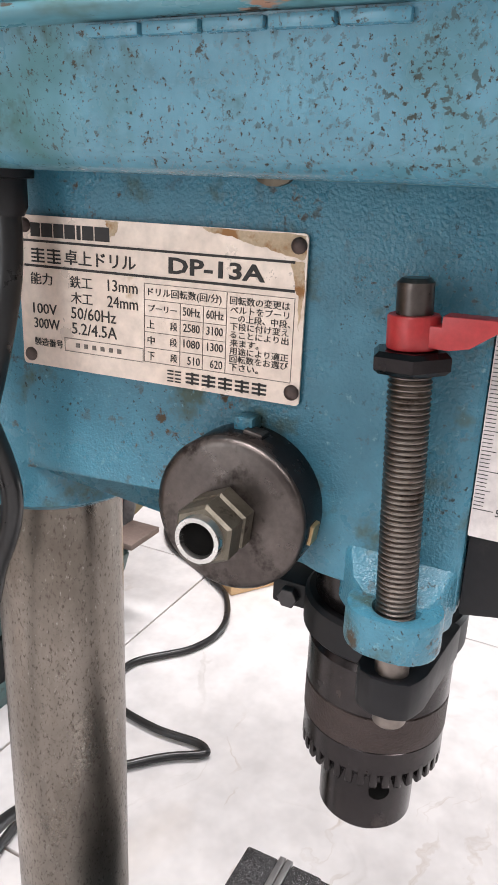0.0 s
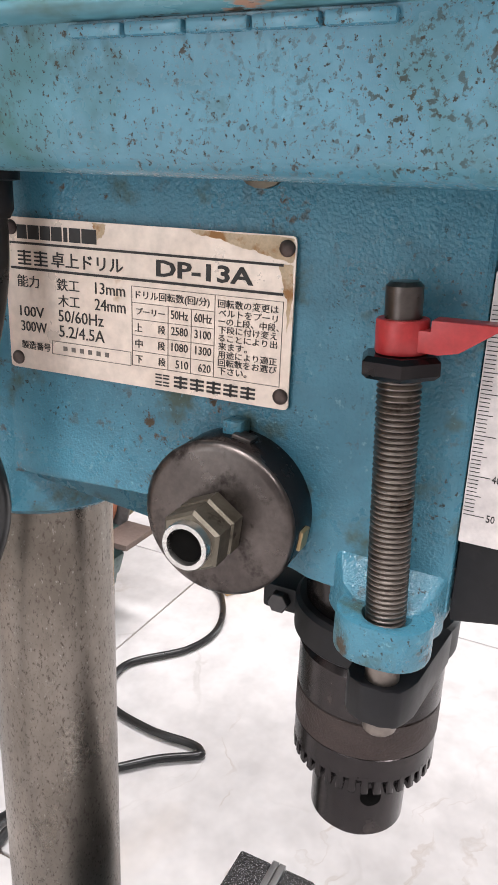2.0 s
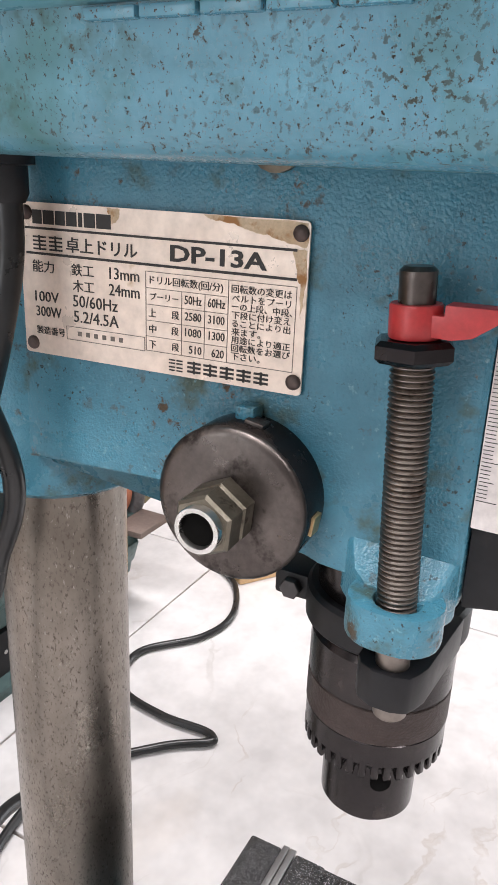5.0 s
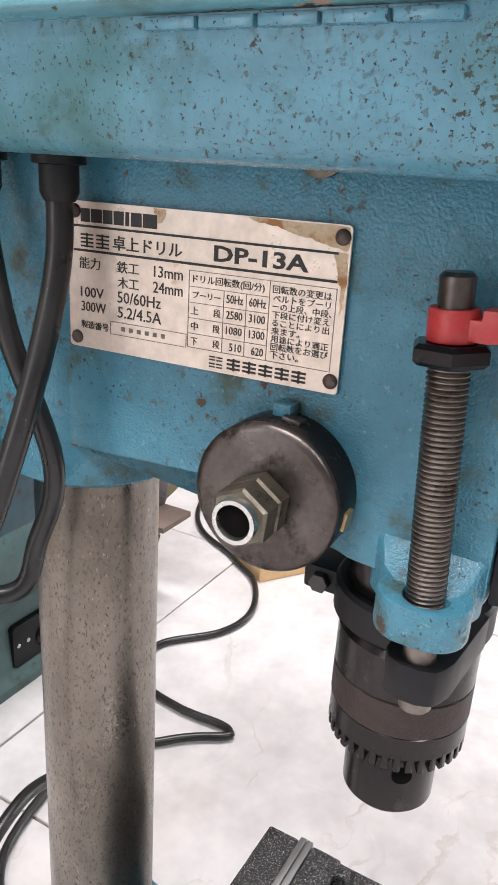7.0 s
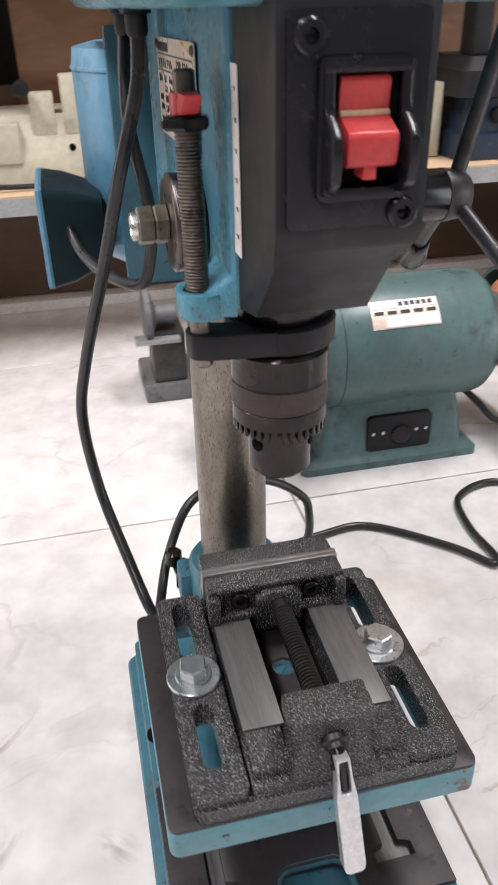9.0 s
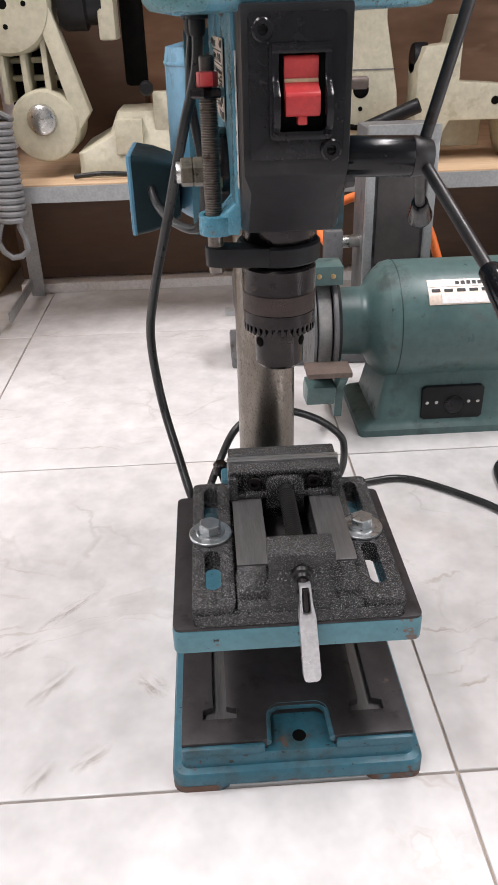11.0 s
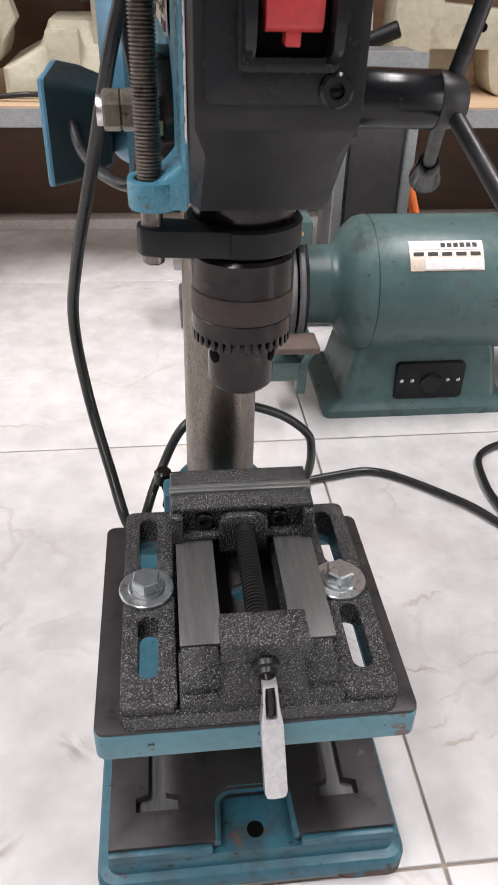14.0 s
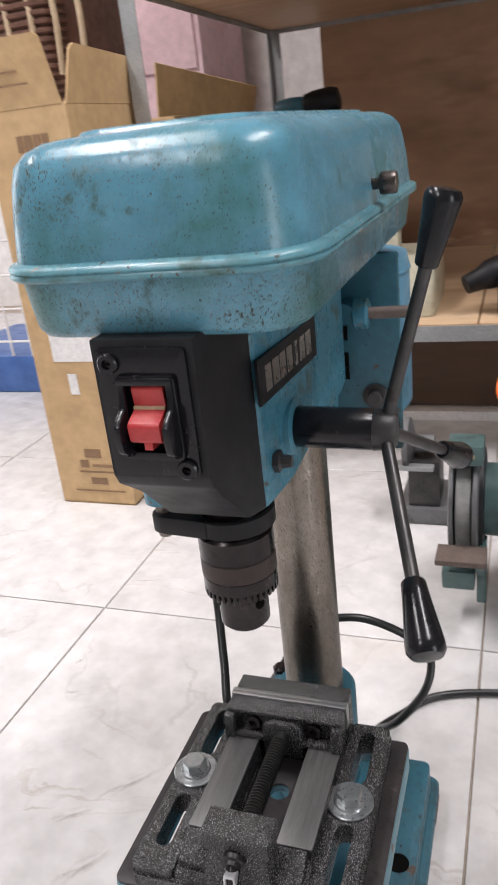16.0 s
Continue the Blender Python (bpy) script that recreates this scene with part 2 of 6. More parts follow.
rope = surface("natural_rope", (0.45, 0.34, 0.22), (0.55, 0.42, 0.28), 60, (0.7, 0.85))
pink_cloth = surface("pink_painted_panel", (0.62, 0.42, 0.44), (0.70, 0.5, 0.52), 4, (0.6, 0.8))
wall_paint = surface("white_wall_paint", (0.78, 0.74, 0.72), (0.82, 0.79, 0.77), 3, (0.6, 0.8), bump=(80, 0.05, 0.001))
grey_cable = surface("grey_coiled_cable", (0.15, 0.15, 0.155), (0.2, 0.2, 0.205), 50, (0.45, 0.6))
ceiling_paint = surface("grey_workshop_ceiling", (0.30, 0.30, 0.30), (0.36, 0.36, 0.355), 3, (0.7, 0.85))
work_wall = surface("grey_workshop_wall", (0.26, 0.255, 0.25), (0.33, 0.325, 0.32), 2, (0.7, 0.85), bump=(60, 0.05, 0.001))
grout = surface("brown_grout", (0.35, 0.29, 0.24), (0.45, 0.38, 0.32), 20, (0.8, 0.9))
blue_plastic = surface("blue_plastic_crate", (0.05, 0.12, 0.35), (0.07, 0.16, 0.42), 20, (0.35, 0.5))
wood_block = surface("raw_pine_block", (0.62, 0.40, 0.20), (0.70, 0.48, 0.26), 30, (0.55, 0.7), stretch=(0.3, 3, 3))
dark_green = surface("dark_green_casing", (0.018, 0.036, 0.038), (0.026, 0.048, 0.05), 20, (0.35, 0.5))


rust_foot = surface("rusty_teal_iron", (0.033, 0.115, 0.16), (0.045, 0.14, 0.19), 20, (0.4, 0.6), bump=(220, 0.3, 0.001), spots=(((0.12, 0.068, 0.048), 34, 0.44, 0.52, 0.75), ((0.06, 0.035, 0.025), 120, 0.56, 0.64, 0.8)))
# near-black: puts the shade inside holes and slots into colour; also colours the saw guard
shade_black = surface("recess_shade_black", (0.003, 0.003, 0.003), (0.006, 0.0055, 0.005), 60, (0.7, 0.9), spec=0.05)
teal_edge = surface("chipped_teal_edge", (0.07, 0.19, 0.235), (0.085, 0.22, 0.265), 16, (0.35, 0.5), bump=(120, 0.1, 0.001), spots=(((0.15, 0.11, 0.095), 42, 0.605, 0.64, 0.75), ((0.03, 0.03, 0.03), 150, 0.65, 0.68, 0.7)))
way_steel = surface("ground_grey_ways", (0.10, 0.098, 0.097), (0.14, 0.137, 0.136), 30, (0.32, 0.45), metal=0.6, stretch=(6, 0.5, 1), spots=(((0.05, 0.048, 0.048), 20, 0.55, 0.75, 0.5),))
bright_worn = surface("ground_jaw_steel", (0.40, 0.40, 0.40), (0.30, 0.30, 0.30), 40, (0.28, 0.4), metal=0.9, stretch=(0.3, 2, 4))
screw_steel = surface("dark_screw_steel", (0.018, 0.018, 0.018), (0.03, 0.029, 0.028), 40, (0.35, 0.5), metal=0.6)
handle_white = surface("light_alloy", (0.56, 0.56, 0.575), (0.62, 0.62, 0.635), 40, (0.26, 0.38), metal=0.75, bump=(600, 0.03, 0.0003))
rest_brown = surface("brown_oxidised_steel", (0.14, 0.105, 0.09), (0.19, 0.145, 0.125), 30, (0.5, 0.65), metal=0.4)
pink_print = surface("brown_carton_print", (0.22, 0.13, 0.07), (0.27, 0.16, 0.09), 30, (0.6, 0.75))


def marble():
    """White polished tile with faint grey veins and scuffs."""
    m = surface("white_marble_tile", (0.64, 0.622, 0.617), (0.685, 0.67, 0.665), 3.0, (0.14, 0.26), per_piece=0.03)
    nt = m.node_tree
    n, l = nt.nodes, nt.links
    b = n["Principled BSDF"]
    old = b.inputs["Base Color"].links[0].from_socket
    tc = n.new("ShaderNodeTexCoord")
    oi = n.new("ShaderNodeObjectInfo")
    sh = n.new("ShaderNodeVectorMath")
    sh.operation = "MULTIPLY_ADD"
    l.new(oi.outputs["Random"], sh.inputs[0])
    sh.inputs[1].default_value = (17, 9, 0)
    l.new(tc.outputs["Object"], sh.inputs[2])
    warp = n.new("ShaderNodeTexNoise")
    warp.inputs["Scale"].default_value, warp.inputs["Detail"].default_value = 5.0, 6
    l.new(sh.outputs["Vector"], warp.inputs["Vector"])
    wv = n.new("ShaderNodeVectorMath")
    wv.operation = "MULTIPLY_ADD"
    l.new(warp.outputs["Color"], wv.inputs[0])
    wv.inputs[1].default_value = (0.32, 0.32, 0)
    l.new(sh.outputs["Vector"], wv.inputs[2])
    mus = n.new("ShaderNodeTexNoise")
    mus.inputs["Scale"].default_value, mus.inputs["Detail"].default_value = 3.0, 5
    l.new(wv.outputs["Vector"], mus.inputs["Vector"])
    # veins: narrow band of the warped noise, broken up by a second noise
    sub = n.new("ShaderNodeMath")
    sub.operation = "SUBTRACT"
    sub.inputs[1].default_value = 0.5
    l.new(mus.outputs["Fac"], sub.inputs[0])
    ab = n.new("ShaderNodeMath")
    ab.operation = "ABSOLUTE"
    l.new(sub.outputs[0], ab.inputs[0])
    mr = n.new("ShaderNodeMapRange")
    mr.inputs["From Min"].default_value, mr.inputs["From Max"].default_value = 0.0, 0.011
    mr.inputs["To Min"].default_value, mr.inputs["To Max"].default_value = 1.0, 0.0
    l.new(ab.outputs[0], mr.inputs["Value"])
    br = n.new("ShaderNodeTexNoise")
    br.inputs["Scale"].default_value, br.inputs["Detail"].default_value = 6.0, 4
    l.new(sh.outputs["Vector"], br.inputs["Vector"])
    b2 = n.new("ShaderNodeMapRange")
    b2.inputs["From Min"].default_value, b2.inputs["From Max"].default_value = 0.46, 0.62
    b2.inputs["To Max"].default_value = 0.28
    l.new(br.outputs["Fac"], b2.inputs["Value"])
    mu = n.new("ShaderNodeMath")
    mu.operation = "MULTIPLY"
    l.new(mr.outputs["Result"], mu.inputs[0])
    l.new(b2.outputs["Result"], mu.inputs[1])
    mx = n.new("ShaderNodeMix")
    mx.data_type = "RGBA"
    l.new(mu.outputs[0], mx.inputs["Factor"])
    l.new(old, mx.inputs["A"])
    mx.inputs["B"].default_value = (0.33, 0.30, 0.27, 1)
    # soft tan clouds
    cl = n.new("ShaderNodeTexNoise")
    cl.inputs["Scale"].default_value, cl.inputs["Detail"].default_value = 4.5, 6
    l.new(wv.outputs["Vector"], cl.inputs["Vector"])
    cr = n.new("ShaderNodeMapRange")
    cr.inputs["From Min"].default_value, cr.inputs["From Max"].default_value, cr.inputs["To Max"].default_value = 0.6, 0.85, 0.4
    l.new(cl.outputs["Fac"], cr.inputs["Value"])
    m2 = n.new("ShaderNodeMix")
    m2.data_type = "RGBA"
    l.new(cr.outputs["Result"], m2.inputs["Factor"])
    l.new(mx.outputs["Result"], m2.inputs["A"])
    m2.inputs["B"].default_value = (0.62, 0.52, 0.42, 1)
    # thin brown scuffs: long, bent noise bands inside a few patches
    sm = n.new("ShaderNodeMapping")
    sm.inputs["Rotation"].default_value = (0, 0, -0.75)
    sm.inputs["Scale"].default_value = (2.2, 20.0, 1)
    l.new(wv.outputs["Vector"], sm.inputs["Vector"])
    sn = n.new("ShaderNodeTexNoise")
    sn.inputs["Scale"].default_value, sn.inputs["Detail"].default_value = 3.0, 5
    l.new(sm.outputs["Vector"], sn.inputs["Vector"])
    sr = n.new("ShaderNodeMapRange")
    sr.inputs["From Min"].default_value, sr.inputs["From Max"].default_value = 0.61, 0.70
    l.new(sn.outputs["Fac"], sr.inputs["Value"])
    pn = n.new("ShaderNodeTexNoise")
    pn.inputs["Scale"].default_value, pn.inputs["Detail"].default_value = 2.6, 2
    l.new(sh.outputs["Vector"], pn.inputs["Vector"])
    pr = n.new("ShaderNodeMapRange")
    pr.inputs["From Min"].default_value, pr.inputs["From Max"].default_value, pr.inputs["To Max"].default_value = 0.52, 0.66, 0.6
    l.new(pn.outputs["Fac"], pr.inputs["Value"])
    sx = n.new("ShaderNodeMath")
    sx.operation = "MULTIPLY"
    l.new(sr.outputs["Result"], sx.inputs[0])
    l.new(pr.outputs["Result"], sx.inputs[1])
    m3 = n.new("ShaderNodeMix")
    m3.data_type = "RGBA"
    l.new(sx.outputs[0], m3.inputs["Factor"])
    l.new(m2.outputs["Result"], m3.inputs["A"])
    m3.inputs["B"].default_value = (0.36, 0.28, 0.21, 1)
    l.new(m3.outputs["Result"], b.inputs["Base Color"])
    return m


tile_mat = marble()


# ---- builders ----
def thing(name, label, category, at=(0, 0, 0), group="", kind=""):
    ob = new(name)
    ob.empty_display_size = 0.05
    ob.location = Vector(at) * PLAN
    return tagged(ob, label, category, group, kind)


def part(name, bm, material, parent=None, label="", smooth=40):
    """One mesh object from a bmesh drawn in plan units, under its thing or part."""
    bmesh.ops.recalc_face_normals(bm, faces=bm.faces)
    bm.transform(Matrix.Scale(PLAN, 4))
    for f in bm.faces:
        f.smooth = True
    for e in bm.edges:
        e.smooth = len(e.link_faces) == 2 and e.calc_face_angle(0) < radians(smooth)
    me = bpy.data.meshes.new(name)
    bm.to_mesh(me)
    bm.free()
    me.materials.append(material)
    ob = new(name, me)
    if parent is not None:
        ob.parent = parent
        ob.matrix_parent_inverse = Matrix.Translation(-parent.location) if parent.type == "EMPTY" else Matrix()
    if label:
        ob["label"] = label
    return ob


def bevelled(bm, width, seg=2, angle=30):
    edges = [e for e in bm.edges if len(e.link_faces) == 2 and e.calc_face_angle(0) > radians(angle)]
    bmesh.ops.bevel(bm, geom=edges, offset=width, segments=seg, profile=0.6, affect="EDGES", clamp_overlap=True)
    return bm


def box(lo, hi, bevel=0.002, seg=2, bm=None):
    own = bmesh.new()
    bmesh.ops.create_cube(own, size=1, matrix=Matrix.Translation((Vector(lo) + Vector(hi)) / 2) @ Matrix.Diagonal((*(Vector(hi) - Vector(lo)), 1)))
    if bevel:
        bevelled(own, bevel, seg)
    return join(bm, own)


def join(bm, own):
    if bm is None:
        return own
    me = bpy.data.meshes.new("join")
    own.to_mesh(me)
    own.free()
    bm.from_mesh(me)
    bpy.data.meshes.remove(me)
    return bm


def axes_to(p0, p1):
    return Matrix.Translation(p0) @ (Vector(p1) - Vector(p0)).to_track_quat("Z", "Y").to_matrix().to_4x4()


def lathe(p0, p1, profile, seg=32, bm=None, turn=0.0):
    """A turned body from p0 towards p1: profile of (radius, distance); closed at the ends."""
    own = bmesh.new()
    m = axes_to(p0, p1)
    rings = []
    for r, d in profile:
        rings.append([own.verts.new(m @ Vector((r * math.cos(turn + k * math.tau / seg), r * math.sin(turn + k * math.tau / seg), d))) for k in range(seg)])
    for a, b in zip(rings, rings[1:]):
        for k in range(seg):
            own.faces.new((a[k], a[(k + 1) % seg], b[(k + 1) % seg], b[k]))
    own.faces.new(rings[0])
    own.faces.new(rings[-1][::-1])
    return join(bm, own)


def rod(p0, p1, r, seg=20, edge=0.0, bm=None, r1=None, turn=0.0):
    d = (Vector(p1) - Vector(p0)).length
    r1 = r if r1 is None else r1
    prof = [(r - edge, 0), (r, edge), (r1, d - edge), (r1 - edge, d)] if edge else [(r, 0), (r1, d)]
    return lathe(p0, p1, prof, seg, bm, turn)


def smooth_path(points, steps=8):
    pts = [Vector(p) for p in points]
    out = []
    for i in range(len(pts) - 1):
        a, b, c, d = pts[max(i - 1, 0)], pts[i], pts[i + 1], pts[min(i + 2, len(pts) - 1)]
        for k in range(steps):
            t = k / steps
            out.append(0.5 * (2 * b + (c - a) * t + (2 * a - 5 * b + 4 * c - d) * t * t + (3 * b - a - 3 * c + d) * t ** 3))
    return out + [pts[-1]]


def tube(points, r, seg=12, steps=8, bm=None, smooth=True):
    pts = smooth_path(points, steps) if smooth else [Vector(p) for p in points]
    own = bmesh.new()
    rings = []
    side = Vector((0.3, 0.2, 1))
    for i, p in enumerate(pts):
        way = (pts[min(i + 1, len(pts) - 1)] - pts[max(i - 1, 0)]).normalized()
        side = (side - way * side.dot(way))
        if side.length < 1e-4:
            side = way.orthogonal()
        side.normalize()
        other = way.cross(side)
        rings.append([own.verts.new(p + r * (math.cos(k * math.tau / seg) * side + math.sin(k * math.tau / seg) * other)) for k in range(seg)])
    for a, b in zip(rings, rings[1:]):
        for k in range(seg):
            own.faces.new((a[k], a[(k + 1) % seg], b[(k + 1) % seg], b[k]))
    own.faces.new(rings[0][::-1])
    own.faces.new(rings[-1])
    return join(bm, own)


def round_rect(x0, y0, x1, y1, r, n=6):
    out = []
    for cx, cy, a in ((x1 - r, y1 - r, 0), (x0 + r, y1 - r, 90), (x0 + r, y0 + r, 180), (x1 - r, y0 + r, 270)):
        out += [(cx + r * math.cos(radians(a + 90 * k / n)), cy + r * math.sin(radians(a + 90 * k / n))) for k in range(n + 1)]
    return out


def slot(cx, cy, w, l, n=6):
    return round_rect(cx - w / 2, cy - l / 2, cx + w / 2, cy + l / 2, w / 2 - 1e-5, n)


def plate(outer, holes, z0, z1, m=None, bm=None, bevel=0.0):
    """A flat plate with real holes, from z0 to z1; m turns it into place."""
    own = bmesh.new()
    loops = []
    for loop in (outer, *holes):
        vs = [own.verts.new((x, y, z0)) for x, y in loop]
        loops.append([own.edges.new((vs[k], vs[(k + 1) % len(vs)])) for k in range(len(vs))])
    bmesh.ops.triangle_fill(own, use_beauty=True, use_dissolve=False, edges=[e for lp in loops for e in lp])
    geo = bmesh.ops.extrude_face_region(own, geom=list(own.faces))
    bmesh.ops.translate(own, verts=[v for v in geo["geom"] if isinstance(v, bmesh.types.BMVert)], vec=(0, 0, z1 - z0))
    bmesh.ops.recalc_face_normals(own, faces=own.faces)
    if bevel:
        bevelled(own, bevel, 2, 50)
    if m is not None:
        own.transform(m)
    return join(bm, own)


def loft(loops, bm=None):
    """Closed body through loops of equal point count."""
    own = bmesh.new()
    rings = [[own.verts.new(p) for p in loop] for loop in loops]
    n = len(rings[0])
    for a, b in zip(rings, rings[1:]):
        for k in range(n):
            own.faces.new((a[k], a[(k + 1) % n], b[(k + 1) % n], b[k]))
    own.faces.new(rings[0][::-1])
    own.faces.new(rings[-1])
    return join(bm, own)


def prism(points, axis, a, b, bevel=0.0, bm=None, seg=2):
    """A polygon in the plane across an axis (x: y,z; y: x,z; z: x,y), drawn out from a to b."""
    put = {"x": lambda u, v, w: (w, u, v), "y": lambda u, v, w: (u, w, v), "z": lambda u, v, w: (u, v, w)}[axis]
    own = loft([[put(u, v, a) for u, v in points], [put(u, v, b) for u, v in points]])
    bmesh.ops.recalc_face_normals(own, faces=own.faces)
    if bevel:
        bevelled(own, bevel, seg)
    return join(bm, own)


def hexagon(p0, p1, r, turn=0.0, bm=None):
    d = (Vector(p1) - Vector(p0)).length
    e = r * 0.1
    return lathe(p0, p1, [(r * 0.9, 0), (r, e), (r, d - e), (r * 0.9, d)], 6, bm, turn)


def words(text, size, m, bm=None, depth=0.0002, bold=0.0):
    """Letters as mesh, lying in the plane of m (x along the line, y up), size in plan units."""
    cu = bpy.data.curves.new("words", "FONT")
    cu.body, cu.size, cu.extrude, cu.resolution_u, cu.offset = text, size, depth, 2, bold * size
    ob = new("words", cu)
    bpy.context.view_layer.update()
    me = bpy.data.meshes.new_from_object(ob.evaluated_get(bpy.context.evaluated_depsgraph_get()))
    own = bmesh.new()
    own.from_mesh(me)
    own.transform(m)
    bpy.data.objects.remove(ob)
    bpy.data.curves.remove(cu)
    bpy.data.meshes.remove(me)
    return join(bm, own)


def frame_of(origin, right, up):
    right, up = Vector(right).normalized(), Vector(up).normalized()
    out = right.cross(up)
    return Matrix.Translation(origin) @ Matrix((right, up, out)).transposed().to_4x4()


# ---- setting ----
FX0, FX1, FY0, FY1 = -4.5, 4.5, -4.5, 3.2
floor = tagged(new("floor"), "white marble-look tiled floor with fine brown joints", "floor", kind="structure")
part("screed", box((FX0, FY0, -0.06), (FX1, FY1, -0.004), 0), grout, floor, "brown grout between the tiles")
part("ceiling_slab", box((FX0, FY0, 3.4), (FX1, FY1, 3.5), 0), ceiling_paint)
bpy.data.objects["ceiling_slab"].name = "ceiling"
tagged(bpy.data.objects["ceiling"], "plain grey workshop ceiling", "ceiling", kind="structure")
for nm, lo, hi in (("wall_north", (FX0, FY1, -0.06), (FX1, FY1 + 0.12, 3.5)), ("wall_south", (FX0, FY0 - 0.12, -0.06), (FX1, FY0, 3.5)),
                   ("wall_west", (FX0 - 0.12, FY0 - 0.12, -0.06), (FX0, 1.33, 3.5)), ("wall_west", (FX0 - 0.12, 2.72, -0.06), (FX0, FY1 + 0.12, 3.5)), ("wall_west", (FX0 - 0.12, 1.33, 2.62), (FX0, 2.72, 3.5)), ("wall_east", (FX1, -1.75, -0.06), (FX1 + 0.12, FY1 + 0.12, 3.5)),
                   ("wall_east", (FX1, FY0 - 0.12, -0.06), (FX1 + 0.12, -3.13, 3.5)), ("wall_east", (FX1, -3.13, 2.62), (FX1 + 0.12, -1.75, 3.5))):
    tagged(part(nm, box(lo, hi, 0), wall_paint if nm == "wall_north" else work_wall), "plain painted workshop wall", "wall", kind="structure")


# ---- drill press ----
press = thing("drill_press", "old teal bench drill press with worn paint and dark chuck", "drill press", (0, 0.16, 0))

# base: stepped casting with feet at the corners and a bolt pocket in front
BX0, BX1, BY0, BY1 = -0.114, 0.121, -0.012, 0.324


def base_loop(off, z, r):
    return [(x, y, z) for x, y in round_rect(BX0 + off, BY0 + off, BX1 - off, BY1 - off, r, 4)]


base_bm = loft([base_loop(0.0, 0.008, 0.012), base_loop(0.0, 0.019, 0.012), base_loop(0.002, 0.022, 0.012), base_loop(0.008, 0.0235, 0.009), base_loop(0.0085, 0.034, 0.009), base_loop(0.0095, 0.038, 0.009)])
base = part("base", base_bm, teal_dark, press, "teal cast base with rust along its foot", 35)
for x0, x1 in ((BX0, BX0 + 0.055), (BX1 - 0.055, BX1)):
    for y0, y1 in ((BY0, BY0 + 0.06), (BY1 - 0.06, BY1)):
        lo = [(x, y, 0.0) for x, y in round_rect(x0, y0, x1, y1, 0.012, 4)]
        hi = [(x, y, 0.0085) for x, y in round_rect(x0, y0, x1, y1, 0.012, 4)]
        part("foot", loft([lo, hi]), rust_foot, base, "rusty cast foot")
pocket_x = 0.006
notch = [(pocket_x - 0.031, 0.001), (pocket_x - 0.03, 0.022)]
notch += [(pocket_x - 0.016 - 0.014 * math.cos(radians(a)), 0.026 + 0.014 * math.sin(radians(a))) for a in range(0, 91, 15)]
notch += [(2 * pocket_x - x, y) for x, y in notch[::-1]]
outer = [(BX0 + 0.01, 0.001)] + notch + [(BX1 - 0.01, 0.001), (BX1 - 0.01, 0.135), (BX0 + 0.01, 0.135)]


def t_slot(cx, y0, y1):
    return [(cx - 0.016, y0), (cx + 0.016, y0), (cx + 0.016, y0 + 0.011), (cx + 0.0065, y0 + 0.014), (cx + 0.0065, y1), (cx - 0.0065, y1), (cx - 0.0065, y0 + 0.014), (cx - 0.016, y0 + 0.011)]


part("machined_top", plate(outer, [t_slot(-0.068, 0.028, 0.13), t_slot(0.073, 0.028, 0.13)], 0.0375, 0.05, bevel=0.0006), ground_steel, base, "dark machined top with two T-slots", 30)
for cx in (-0.068, 0.073):
    part("slot_floor", box((cx - 0.018, 0.026, 0.0375), (cx + 0.018, 0.132, 0.0425), 0), way_steel, base)
part("rear_pad", plate(round_rect(BX0 + 0.0095, 0.1354, BX1 - 0.0095, BY1 - 0.0095, 0.008, 4), [], 0.0375, 0.0502, bevel=0.0025), teal_dark, base)
for x, y in ((0.0945, 0.178), (-0.094, 0.19)):
    part("bolt_hole", rod((x, y, 0.0500), (x, y, 0.0506), 0.011, 20), shade_black, base, "dark bolt hole")
part("pocket_rim", tube([(x, y + (0.003 if y > 0.02 else 0.0), 0.046) for x, y in notch], 0.0042, 8, 3), teal_dark, base)
part("front_rail", box((BX0 + 0.01, BY0 + 0.008, 0.036), (pocket_x - 0.033, 0.002, 0.047), 0.003), teal_dark, base)
part("front_rail", box((pocket_x + 0.033, BY0 + 0.008, 0.036), (BX1 - 0.01, 0.002, 0.047), 0.003), teal_dark, base)
part("bolt_hole", rod((pocket_x, 0.013, 0.0375), (pocket_x, 0.013, 0.0386), 0.0065, 20), shade_black, base, "dark bolt hole")
part("socket", lathe((-0.002, 0.265, 0.05), (-0.002, 0.265, 1), [(0.052, 0), (0.052, 0.006), (0.043, 0.014), (0.042, 0.045), (0.04, 0.048)], 40), teal_dark, base)

column = part("column", rod((-0.002, 0.265, 0.05), (-0.002, 0.265, 0.62), 0.0302, 64), column_steel, press, "bare steel column with dark stains")

# table with bracket on the column
TX0, TX1, TY0, TY1, TZ = -0.1018, 0.1075, -0.003, 0.194, 0.193
TABLE_SLOTS = [slot(-0.067, 0.1, 0.0175, 0.155), slot(0.0735, 0.098, 0.0175, 0.155), slot(0.004, 0.112, 0.018, 0.0182)]
RIM_HOLE = round_rect(TX0 + 0.008, TY0 + 0.008, TX1 - 0.008, TY1 - 0.008, 0.004, 4)
table = part("table", plate(round_rect(TX0, TY0, TX1, TY1, 0.007, 4), [RIM_HOLE], TZ - 0.026, TZ - 0.003, bevel=0.0012), teal_edge, press, "square table with chipped teal edges", 35)
part("table_web", plate(RIM_HOLE, TABLE_SLOTS, TZ - 0.0095, TZ - 0.0032), teal_dark, table)
part("table_top", plate(round_rect(TX0 + 0.0006, TY0 + 0.0006, TX1 - 0.0006, TY1 - 0.0006, 0.0065, 4), TABLE_SLOTS, TZ - 0.0029, TZ, bevel=0.0009), ground_steel, table, "dark machined steel face")
